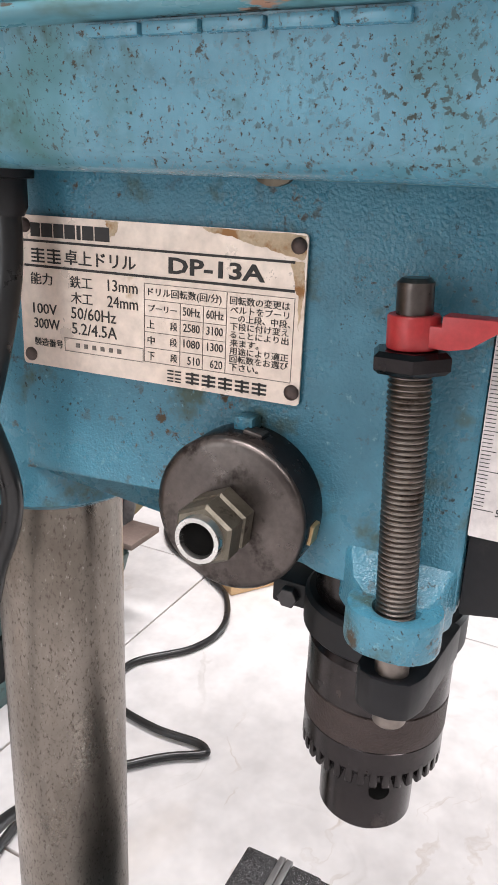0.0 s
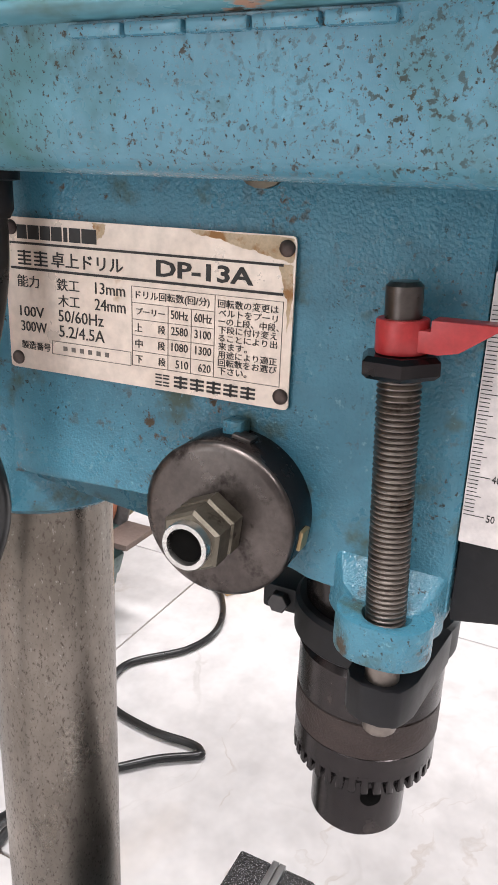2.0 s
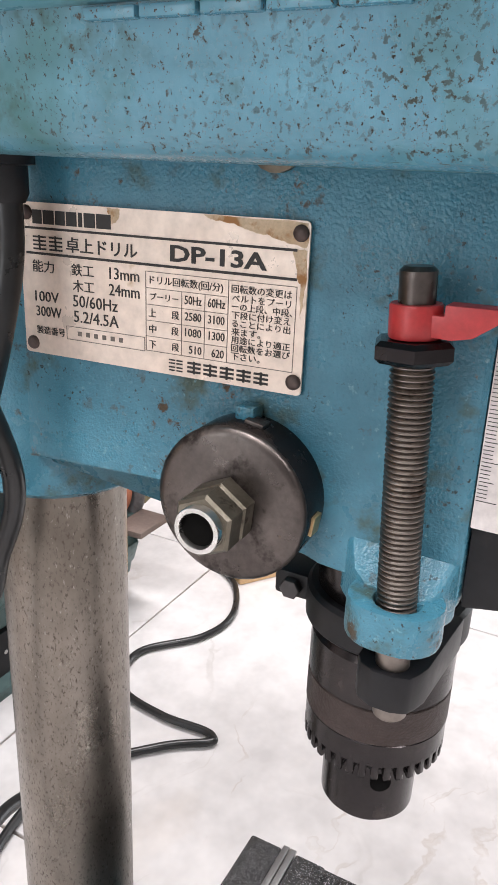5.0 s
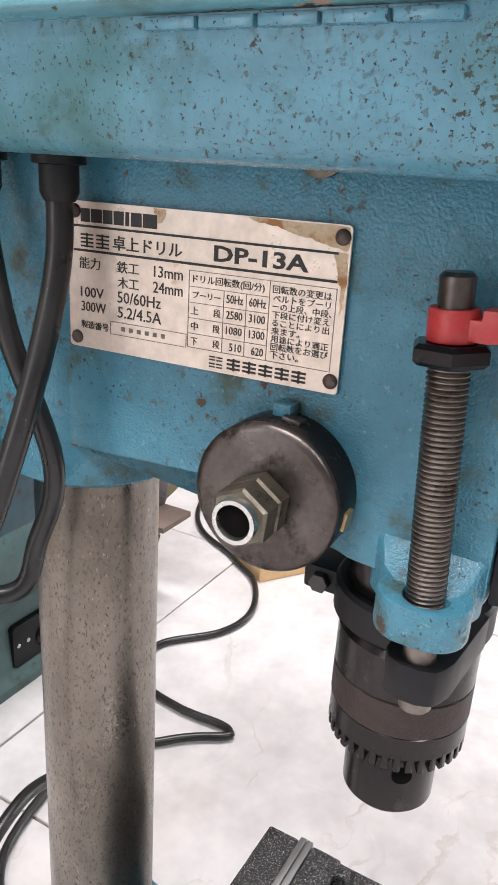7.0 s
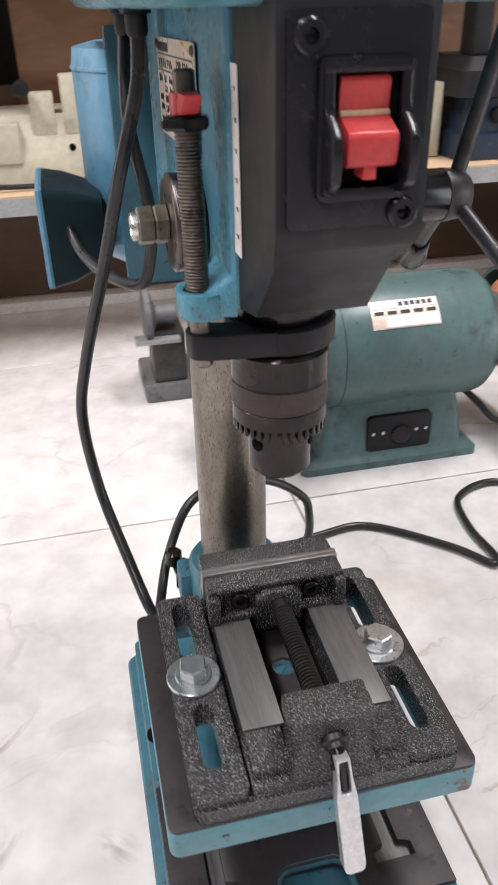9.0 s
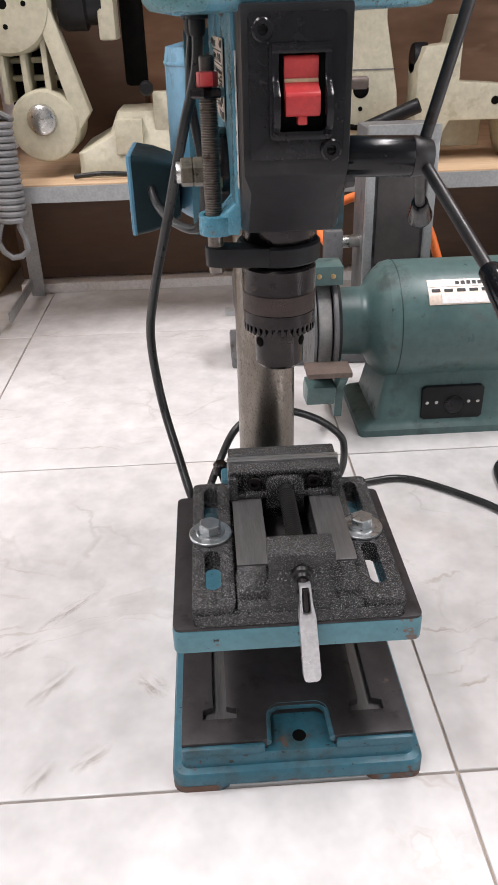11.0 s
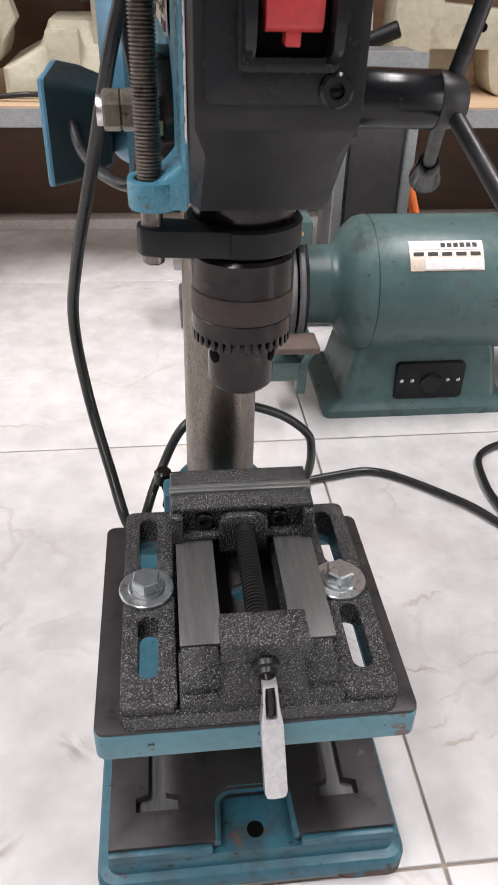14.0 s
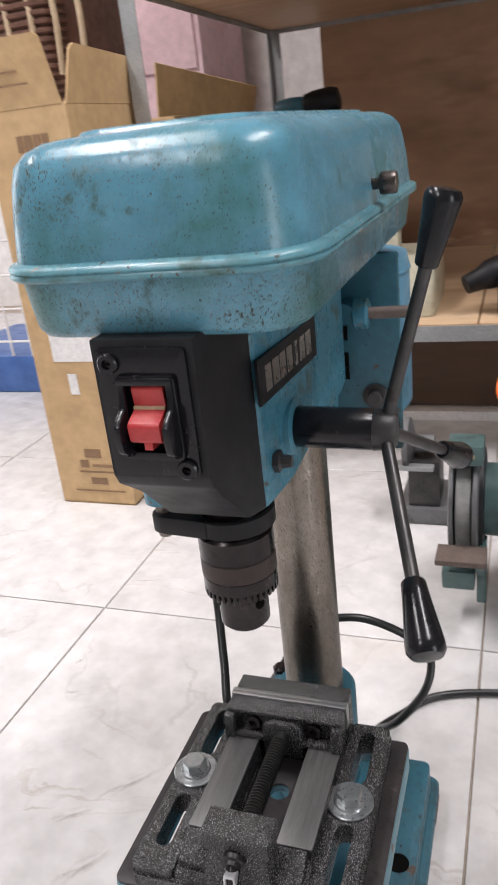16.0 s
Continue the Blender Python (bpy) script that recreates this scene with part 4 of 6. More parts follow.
for ang in (88, 214, 330):
    d = Vector((0.27, math.cos(radians(ang)), math.sin(radians(ang)))).normalized()
    lever = part("feed_lever", rod(ho + d * 0.01, ho + d * 0.125, 0.0045, 18), dark_steel, hub, "steel feed lever")
    g = lathe(ho + d * 0.113, ho + d, [(0.0062, 0), (0.0075, 0.0015), (0.0085, 0.012), (0.0118, 0.04), (0.0118, 0.044), (0.0095, 0.0475), (0.004, 0.0485)], 20)
    part("grip", g, gloss_black, lever, "black ribbed grip")
part("side_screw", lathe((0.039, 0.09, 0.525), (1, 0.09, 0.525), [(0.008, 0), (0.008, 0.004), (0.005, 0.0055), (0.004, 0.012)], 6), dark_steel, head)

# maker's plate on the right flank, lettering left as bars
LM = frame_of(Vector((0.0398, 0.066, 0.5725)), (0.0075, 0.125, 0), (0, 0, 1))
LW, LH = 0.118, 0.03
badge = part("maker_badge", plate(round_rect(0, 0, LW, LH, 0.001, 2), [], 0, 0.0018, LM), black_plastic, head, "black badge with silver marks")
for k, w in enumerate((0.0095, 0.011, 0.010, 0.010, 0.0045, 0.010, 0.011)):
    own = box((0.0, 0.0065, 0.0018), (w, LH - 0.0065, 0.0023), 0)
    own.transform(LM @ Matrix.Translation((0.012 + k * 0.0136 + (0.003 if k == 4 else 0), 0, 0)))
    part("badge_mark", own, bright_steel, badge)

# pulley cover: pan, lid, lip, latch knob
def cover_loop(grow, z, r, back=0.0):
    return [(x, y, z) for x, y in round_rect(-0.0875 - grow, 0.011 - grow, 0.0875 + grow, 0.44 + grow + back, r + grow, 10)]


pan = loft([cover_loop(-0.012, 0.6322, 0.03), cover_loop(-0.004, 0.6336, 0.034), cover_loop(0.0, 0.638, 0.036), cover_loop(0.004, 0.6665, 0.036)])
cover = part("pulley_cover", pan, teal_cover, press, "teal sheet-metal pulley cover with scuffed rim", 50)
part("cover_lip", loft([cover_loop(0.0042, 0.6665, 0.036), cover_loop(0.0088, 0.6672, 0.036), cover_loop(0.0104, 0.6685, 0.036), cover_loop(0.0106, 0.6700, 0.036), cover_loop(0.0095, 0.6712, 0.036), cover_loop(0.0106, 0.6724, 0.036), cover_loop(0.0102, 0.6742, 0.036), cover_loop(0.0085, 0.6755, 0.036), cover_loop(0.0045, 0.677, 0.036)]), teal_lip, cover, "rolled lip with chipped paint", 50)
lid_loops = [cover_loop(0.0045, 0.677, 0.036), cover_loop(0.002, 0.70, 0.036), cover_loop(-0.001, 0.718, 0.036), cover_loop(-0.004, 0.728, 0.036), cover_loop(-0.010, 0.735, 0.04), cover_loop(-0.018, 0.739, 0.046), cover_loop(-0.028, 0.7405, 0.054)]
part("cover_lid", loft(lid_loops), teal_cover, cover, "rounded lid", 60)
part("lid_panel", loft([cover_loop(-0.034, 0.7403, 0.058), cover_loop(-0.036, 0.7428, 0.06), cover_loop(-0.04, 0.7435, 0.062)]), teal_cover, cover)
part("latch_knob", lathe((0.086, 0.215, 0.69), (1, 0.215, 0.69), [(0.004, 0), (0.004, 0.01), (0.0075, 0.0105), (0.008, 0.012), (0.008, 0.021), (0.007, 0.0225)], 24), cap_steel, cover, "dark latch knob")
for k in range(5):
    part("hinge_leaf", box((-0.0935, 0.088 + 0.0165 * k, 0.6628), (-0.09, 0.1035 + 0.0165 * k, 0.6658), 0.0008), teal_cover, cover)
part("front_dent", lathe((-0.0755, 0.022, 0.645), (-0.15, -0.06, 0.645), [(0.004, 0), (0.004, 0.0006), (0.003, 0.0008)], 14), rust_foot, cover)

# motor behind the column with its plate and terminal box
motor = part("motor", lathe((-0.004, 0.435, 0.425), (-0.004, 0.435, 1), [(0.06, 0), (0.081, 0.012), (0.089, 0.022), (0.089, 0.168), (0.087, 0.18), (0.07, 0.184)], 64), lit_teal, press, "teal motor behind the column, tinted light blue for side light", 40)
part("motor_band", lathe((-0.004, 0.435, 0.588), (-0.004, 0.435, 1), [(0.0892, 0), (0.0902, 0.001), (0.0902, 0.003), (0.0892, 0.004)], 64), lit_teal, motor)
motor_plate = part("motor_plate", box((-0.07, 0.335, 0.43), (0.0885, 0.3455, 0.622), 0.003), teal_dark, press, "dark teal motor mounting plate")
for z0, z1 in ((0.503, 0.53), (0.542, 0.556)):
    part("plate_slot", box((0.033, 0.3344, z0), (0.0395, 0.3355, z1), 0), shade_black, motor_plate, "black slot")
part("plate_bolt", lathe((0.064, 0.336, 0.486), (0.064, -1, 0.486), [(0.0125, 0), (0.0125, 0.003), (0.0075, 0.0035), (0.0075, 0.009), (0.006, 0.0105)], 20), dark_steel, motor_plate)
part("slide_boss", lathe((0.052, 0.312, 0.573), (1, 0.312, 0.573), [(0.0125, 0), (0.0135, 0.001), (0.0135, 0.012), (0.0115, 0.0135)], 28), teal, press)
part("slide_bar", rod((0.045, 0.30, 0.575), (0.045, 0.336, 0.575), 0.009, 20), teal_dark, press)
part("slide_bar", rod((-0.045, 0.30, 0.585), (-0.045, 0.345, 0.585), 0.009, 20), teal_dark, press)
part("slide_screw", rod((0.06, 0.312, 0.573), (0.103, 0.314, 0.573), 0.0056, 16, 0.0012), rest_brown, press, "rusty belt-tension screw")
for zz in (0.52, 0.575):
    part("vent_slot", box((-0.0925, 0.425, zz - 0.02), (-0.0905, 0.432, zz + 0.015), 0), shade_black, motor)
tb = loft([[(-0.13, y, z) for y, z in round_rect(0.340, 0.430, 0.445, 0.511, 0.008, 4)], [(-0.112, y, z) for y, z in round_rect(0.343, 0.433, 0.442, 0.508, 0.008, 4)], [(-0.084, y, z) for y, z in round_rect(0.352, 0.444, 0.436, 0.498, 0.006, 4)]])
tbox = part("terminal_box", tb, shaded_teal, motor, "teal terminal box, darkened for the shade on its face")
part("box_lid", box((-0.1355, 0.342, 0.430), (-0.1295, 0.443, 0.511), 0.003), lit_teal, tbox, "teal lid, tinted light blue for side light")
part("box_screw", rod((-0.113, 0.345, 0.458), (-0.113, 0.3435, 0.458), 0.0045, 14), shade_black, tbox)
part("switch_lead", tube([(-0.112, 0.345, 0.478), (-0.105, 0.32, 0.465), (-0.088, 0.285, 0.456), (-0.066, 0.256, 0.456), (-0.058, 0.25, 0.478), (-0.057, 0.24, 0.515), (-0.065, 0.254, 0.57), (-0.061, 0.268, 0.617)], 0.0044, 12), rubber, press, "black lead from motor to switch")
part("mains_lead", tube([(-0.056, 0.234, 0.619), (-0.059, 0.234, 0.59), (-0.074, 0.238, 0.54), (-0.092, 0.255, 0.47), (-0.113, 0.283, 0.39), (-0.123, 0.3, 0.33), (-0.117, 0.295, 0.26), (-0.1, 0.255, 0.205), (-0.087, 0.225, 0.17), (-0.078, 0.26, 0.135), (-0.06, 0.32, 0.15), (-0.03, 0.345, 0.195), (0.02, 0.36, 0.205), (0.065, 0.37, 0.188), (0.098, 0.377, 0.16), (0.107, 0.377, 0.138), (0.1, 0.36, 0.11), (0.07, 0.35, 0.07), (0.04, 0.375, 0.03), (0.06, 0.43, 0.0075), (0.1, 0.475, 0.0062), (0.17, 0.497, 0.0062), (0.235, 0.498, 0.0062), (0.32, 0.43, 0.0062), (0.355, 0.385, 0.0062), (0.364, 0.384, 0.0062), (0.369, 0.40, 0.0062), (0.366, 0.46, 0.0062), (0.385, 0.53, 0.0062), (0.455, 0.555, 0.0062), (0.53, 0.50, 0.0062), (0.6, 0.49, 0.0062), (0.68, 0.53, 0.0062), (0.73, 0.6, 0.0062), (0.85, 0.75, 0.0062), (1.3, 0.9, 0.0062)], 0.0048, 12, 10), rubber, press, "black mains cable trailing over the floor")


# ---- drill vise on the table ----
vise = thing("drill_vise", "black hammered cast-iron drill vise bolted to the table", "vise", (0.004, 0.09, TZ))
VZ = TZ + 0.0003
SLOTS = [slot(-0.0665, 0.047, 0.0135, 0.052), slot(0.0735, 0.046, 0.0135, 0.056), slot(-0.0665, 0.148, 0.0135, 0.058), slot(0.0735, 0.146, 0.0135, 0.06)]
vb = plate(round_rect(-0.0848, -0.0022, 0.0932, 0.188, 0.008, 4), SLOTS + [round_rect(-0.0175, 0.04, 0.0275, 0.15, 0.003, 2)], VZ, VZ + 0.0125, bevel=0.0016)
vise_body = part("vise_bed", vb, cast_black, vise, "black hammered bed with four slots", 40)
for cx, pair in ((-0.066, (SLOTS[0], SLOTS[2])), (0.0742, (SLOTS[1], SLOTS[3]))):
    part("vise_flange", plate(round_rect(cx - 0.0178, -0.0008, cx + 0.0178, 0.186, 0.006, 4), pair, VZ + 0.0115, VZ + 0.0205, bevel=0.0014), cast_black, vise_body)
part("vise_deck", prism([(-0.002, VZ + 0.0115), (0.002, VZ + 0.019), (0.036, VZ + 0.026), (0.037, VZ + 0.0115)], "x", -0.047, 0.0575, 0.0016), cast_black, vise_body)
for x0, x1 in ((-0.0455, -0.018), (0.028, 0.0565)):
    part("way_side", box((x0 + 0.0003, 0.034, VZ + 0.004), (x1 - 0.0003, 0.158, VZ + 0.033), 0.0006), cast_black, vise_body)
    part("slide_way", box((x0, 0.033, VZ + 0.0325), (x1, 0.158, VZ + 0.0352), 0.0005), way_steel, vise_body, "ground grey slideway")
    part("way_foot", prism([(0.006, VZ + 0.015), (0.0075, VZ + 0.0255), (0.031, VZ + 0.0352), (0.033, VZ + 0.034), (0.034, VZ + 0.015)], "x", x0 + 0.0005, x1 - 0.003, 0.0014), cast_black, vise_body)
nb = loft([[(x, y, z) for x, y in round_rect(x0, y0, x1, y1, 0.003, 3)] for x0, x1, y0, y1, z in ((-0.026, 0.038, -0.001, 0.036, VZ + 0.0115), (-0.020, 0.032, 0.003, 0.031, VZ + 0.034), (-0.0182, 0.0302, 0.0055, 0.0285, VZ + 0.052))])
screw_block = part("screw_block", nb, cast_black, vise_body, "cast screw block")
part("block_cap", box((-0.0212, 0.0035, VZ + 0.0505), (0.0332, 0.0308, VZ + 0.0655), 0.0024), cast_black, vise_body)
jz = VZ + 0.0352
jb = box((-0.0475, 0.1405, jz), (0.058, 0.1545, jz + 0.028), 0.0015)
jaw = part("moving_jaw", jb, cast_black, vise, "black cast jaw with two socket screws")
part("jaw_ledge", box((-0.0475, 0.136, jz + 0.0235), (0.058, 0.1415, jz + 0.028), 0.0018), cast_black, jaw)
part("jaw_foot", box((-0.0475, 0.1315, jz), (0.058, 0.1415, jz + 0.0055), 0.0012), cast_black, jaw)
for x0, x1 in ((-0.0485, -0.0395), (0.0495, 0.0585)):
    part("jaw_cheek", box((x0, 0.1295, jz - 0.001), (x1, 0.1415, jz + 0.0238), 0.0018), cast_black, jaw)
part("jaw_boss", prism([(-0.013, jz - 0.012), (-0.013, jz + 0.0165), (-0.006, jz + 0.0225), (0.0165, jz + 0.0225), (0.0235, jz + 0.0165), (0.0235, jz - 0.012)], "y", 0.1305, 0.1415, 0.002), cast_black, jaw)
for x in (-0.0235, 0.0325):
    part("socket_screw", lathe((x, 0.1405, jz + 0.0135), (x, -1, jz + 0.0135), [(0.0072, 0), (0.0072, 0.0035), (0.0064, 0.0042), (0.0036, 0.0042), (0.0036, 0.001)], 20), chuck_steel, jaw)
part("jaw_plate", box((-0.0488, 0.1547, jz + 0.006), (0.0592, 0.1587, jz + 0.029), 0.0005), bright_worn, jaw, "ground steel jaw plate")
fixed = part("fixed_jaw", box((-0.0475, 0.1632, VZ + 0.011), (0.058, 0.1835, jz + 0.0278), 0.002), cast_black, vise, "fixed cast jaw")
part("jaw_plate", box((-0.0488, 0.159, jz + 0.006), (0.0592, 0.163, jz + 0.0292), 0.0005), bright_worn, fixed)
# screw and folding handle
sx, sz = 0.0055, VZ + 0.0455
pr = [(0.0055, 0)]
zc = 0.0
while zc < 0.093:
    pr += [(0.0057, zc), (0.0076, zc + 0.0009), (0.0076, zc + 0.0016), (0.0057, zc + 0.0024)]
    zc += 0.0030
screw = part("vise_screw", lathe((sx, 0.03, sz), (sx, 1, sz), pr, 20), screw_steel, vise, "dark vise screw", 30)
part("screw_tip", rod((sx, 0.12, sz), (sx, 0.133, sz), 0.0062, 18, 0.001), screw_steel, screw)
part("screw_collar", lathe((sx, 0.0055, sz + 0.002), (sx, -1, sz - 0.4), [(0.0085, 0), (0.0085, 0.0035), (0.0068, 0.005), (0.0068, 0.008)], 24), screw_steel, screw)
hp, hq = Vector((0.0066, -0.0075, sz - 0.004)), Vector((0.0112, -0.0285, 0.155))
d = (hq - hp).normalized()
part("screw_fork", rod((sx, 0.003, sz), hp + d * 0.004, 0.0052, 16, 0.001), chuck_steel, screw)
hl = (hq - hp).length
hm = frame_of(hp, Vector((1, 0, 0)) - d * d.x, -d)
hb = plate([(-0.0046, 0.004), (-0.0052, -0.012), (-0.0070, -0.026), (-0.0074, 0.005 - hl), (-0.0062, 0.001 - hl), (-0.0035, -hl), (0.0035, -hl), (0.0062, 0.001 - hl), (0.0074, 0.005 - hl), (0.0070, -0.026), (0.0052, -0.012), (0.0046, 0.004)],
           [[(-0.0026, 0.0015), (-0.0032, -0.010), (-0.0032, -0.021), (0.0, -0.0225), (0.0032, -0.021), (0.0032, -0.010), (0.0026, 0.0015)]], -0.0046, 0.0046, hm, bevel=0.002)
part("handle_tongue", rod(hp, hp + d * 0.0215, 0.0029, 12, 0.0008), chuck_steel, screw)
part("handle", hb, handle_white, screw, "light alloy folding handle")
part("handle_pin", rod(hp + Vector((-0.0068, 0, 0)) + d * 0.004, hp + Vector((0.0068, 0, 0)) + d * 0.004, 0.0018, 10), chuck_steel, screw)
# hold-down bolts with washers
for x, y in ((-0.0675, 0.0985), (0.0722, 0.0955)):
    zz = VZ + 0.0207
    bolt = part("hold_down_bolt", hexagon((x, y, zz + 0.0035), (x, y, zz + 0.0135), 0.0105, 0.4), zinc, vise, "zinc hexagon bolt on a wide washer")
    part("washer", lathe((x, y, zz), (x, y, 1), [(0.0188, 0), (0.0195, 0.0006), (0.0195, 0.0022), (0.0188, 0.0028)], 40), zinc, bolt)
    part("flange", lathe((x, y, zz + 0.0028), (x, y, 1), [(0.0135, 0), (0.0125, 0.0014)], 32), zinc, bolt)


# ---- bench grinder ----
grinder = thing("bench_grinder", "green-grey double-ended bench grinder standing on the tiles", "bench grinder", (0.33, 0.72, 0))
GA = Vector((0.0, 0.735, 0.178))


def gx(x, prof, seg=48, bm=None):
    return lathe((x, GA.y, GA.z), (x + 1, GA.y, GA.z), prof, seg, bm)


body = part("motor_body", gx(0.228, [(0.0955, 0), (0.0985, 0.012), (0.0985, 0.24), (0.0955, 0.252)]), green_grey, grinder, "green-grey cylindrical motor body")
part("end_bell", gx(0.181, [(0.05, 0), (0.056, 0.003), (0.057, 0.014), (0.063, 0.02), (0.076, 0.028), (0.087, 0.037), (0.0935, 0.045), (0.0958, 0.0475)]), green_grey, body)
part("end_bell", gx(0.4795, [(0.0958, 0), (0.0935, 0.003), (0.087, 0.011), (0.076, 0.02), (0.063, 0.028), (0.057, 0.034), (0.056, 0.045), (0.05, 0.048)]), green_grey, body)
part("seam", gx(0.243, [(0.0984, 0), (0.0992, 0.0004), (0.0992, 0.0014), (0.0984, 0.0018)]), dark_green, body)
ped = loft([[(x, y, z) for x, y in round_rect(x0, y0, x1, y1, 0.01, 4)] for x0, y0, x1, y1, z in ((0.185, 0.645, 0.475, 0.83, 0.0), (0.185, 0.645, 0.475, 0.83, 0.012), (0.192, 0.650, 0.468, 0.827, 0.018), (0.212, 0.657, 0.452, 0.816, 0.026), (0.226, 0.664, 0.442, 0.808, 0.09), (0.238, 0.68, 0.435, 0.795, 0.13))])
part("end_neck", gx(0.146, [(0.052, 0), (0.056, 0.003), (0.057, 0.04)]), green_grey, body)
pedestal = part("pedestal", ped, green_grey, grinder, "cast pedestal with flanged foot", 35)
panel = prism([(0.29, 0.028), (0.29, 0.08), (0.295, 0.084), (0.39, 0.084), (0.395, 0.08), (0.395, 0.028), (0.39, 0.024), (0.295, 0.024)], "y", 0.655, 0.664, 0.001)
sw = part("switch_panel", panel, black_plastic, pedestal, "black switch panel with dial")
part("dial", lathe((0.345, 0.656, 0.05), (0.345, -1, 0.05), [(0.017, 0), (0.017, 0.003), (0.015, 0.005)], 28), gloss_black, sw)
for x in (0.299, 0.315, 0.37, 0.386):
    part("panel_screw", lathe((x, 0.656, 0.055), (x, -1, 0.055), [(0.003, 0), (0.003, 0.0012), (0.002, 0.0018)], 12), bright_steel, sw)


def on_body(x0, x1, a0, a1, rad, name, material, parent):
    own = bmesh.new()
    n = 6
    grid = [[own.verts.new((x, GA.y - rr * math.cos(radians(a0 + (a1 - a0) * k / n)), GA.z + rr * math.sin(radians(a0 + (a1 - a0) * k / n)))) for k in range(n + 1)] for rr in (rad, rad + 0.0008) for x in (x0, x1)]
    for k in range(n):
        for a, b in ((0, 1), (2, 3), (0, 2), (1, 3)):
            own.faces.new((grid[a][k], grid[a][k + 1], grid[b][k + 1], grid[b][k]))
    for k in (0, n):
        own.faces.new((grid[0][k], grid[1][k], grid[3][k], grid[2][k]))
    return part(name, own, material, parent)


lab = on_body(0.286, 0.39, 31, 56, 0.0987, "rating_label", plate_tin, body)
lab["label"] = "worn maker's label"
on_body(0.287, 0.389, 48, 55, 0.0996, "label_strip", paper, lab)
on_body(0.306, 0.388, 32, 41.5, 0.0996, "label_strip", paper, lab)
for k in range(5):
    on_body(0.291 + 0.02 * k, 0.305 + 0.02 * k, 43, 46, 0.0996, "label_bar", ink, lab)
for k in range(6):
    on_body(0.33 + 0.009 * k, 0.336 + 0.009 * k, 50, 53.5, 0.1005, "label_bar", ink, lab)


def wheel_end(x, stone):
    dim = stone is stone_wheel
    guard = part("wheel_guard", lathe((x + (-0.021 if dim else 0.03), GA.y, GA.z), (x + 1, GA.y, GA.z), [(0.07, 0.004), (0.088, 0.0), (0.094, 0.002), (0.094, 0.006), (0.09, 0.007)], 48), grey_metal, grinder, "grey worn wheel guard")
    part("stone", lathe((x - 0.011, GA.y, GA.z), (x + 1, GA.y, GA.z), [(0.02, 0), (0.083, 0.0), (0.084, 0.001), (0.084, 0.021), (0.083, 0.022), (0.02, 0.022)] if dim else [(0.02, 0), (0.074, 0.0), (0.076, 0.001), (0.076, 0.038), (0.074, 0.04), (0.02, 0.04)], 48), stone, grinder, "grey grinding stone" if dim else "salmon orange grinding stone")
    if dim:
        part("guard_rim", lathe((x + 0.012, GA.y, GA.z), (x + 1, GA.y, GA.z), [(0.07, 0.004), (0.09, 0.001), (0.094, 0.003), (0.094, 0.008), (0.088, 0.01)], 48), grey_metal, guard)
        # added black ring: the shaded gap between stone and end bell as a solid
        part("guard_hub", lathe((x + 0.02, GA.y, GA.z), (x + 1, GA.y, GA.z), [(0.08, 0), (0.082, 0.001), (0.08, 0.008), (0.06, 0.010)], 40), black_plastic, guard, "black ring standing in for the shaded gap behind the stone")
    else:
        part("flange", lathe((x - 0.017, GA.y, GA.z), (x + 1, GA.y, GA.z), [(0.03, 0), (0.045, 0.002), (0.047, 0.006)], 32), paper, guard, "pale flange washer")
        hood = [(x - 0.02, GA.y + 0.09 * math.cos(radians(q)), GA.z + 0.09 * math.sin(radians(q))) for q in range(-60, 110, 15)]
        part("guard_hood", loft([[(px, py, pz) for px, py, pz in hood] + [(px, GA.y + 1.06 * (py - GA.y), GA.z + 1.06 * (pz - GA.z)) for px, py, pz in hood[::-1]], [(x + 0.034, py, pz) for px, py, pz in hood] + [(x + 0.034, GA.y + 1.06 * (py - GA.y), GA.z + 1.06 * (pz - GA.z)) for px, py, pz in hood[::-1]]]), green_grey, guard, "green-grey hood behind the wheel")
    part("spark_plate", box((x - 0.022, 0.668, 0.262), (x + 0.028, 0.72, 0.292), 0.002), green_grey, guard)
    for dx in (-0.01, 0.012):
        part("guard_screw", lathe((x + dx, 0.668, 0.277), (x + dx, -1, 0.277), [(0.004, 0), (0.004, 0.0015), (0.003, 0.0022)], 12), brass, guard)
    rest = part("tool_rest", box((x - 0.035, 0.60, 0.134), (x + 0.036, 0.648, 0.143), 0.0015), rest_brown, grinder, "brown tool rest plate")
    part("rest_arm", prism([(0.62, 0.134), (0.7, 0.134), (0.71, 0.06), (0.69, 0.025), (0.67, 0.03), (0.66, 0.085), (0.62, 0.122)], "x", x + 0.02, x + 0.034, 0.003), green_grey, rest)
    part("rest_arm", prism([(0.64, 0.10), (0.69, 0.10), (0.70, 0.075), (0.69, 0.058), (0.65, 0.064)], "x", x - 0.03, x + 0.018, 0.004), green_grey, rest)


wheel_end(0.123, stone_wheel)
wheel_end(0.560, salmon_stone)
part("mains_lead", tube([(0.47, 0.72, 0.09), (0.5, 0.70, 0.06), (0.53, 0.69, 0.03), (0.6, 0.72, 0.0062), (0.75, 0.86, 0.0062)], 0.0055, 10), rubber, grinder)


# ---- storage shelf behind ----
rack = thing("storage_rack", "galvanised steel rack with pine shelf boards", "rack", (0.4, 1.7, 0))
RX0, RX1, RY0, RY1 = -0.585, 2.2, 1.22, 2.25


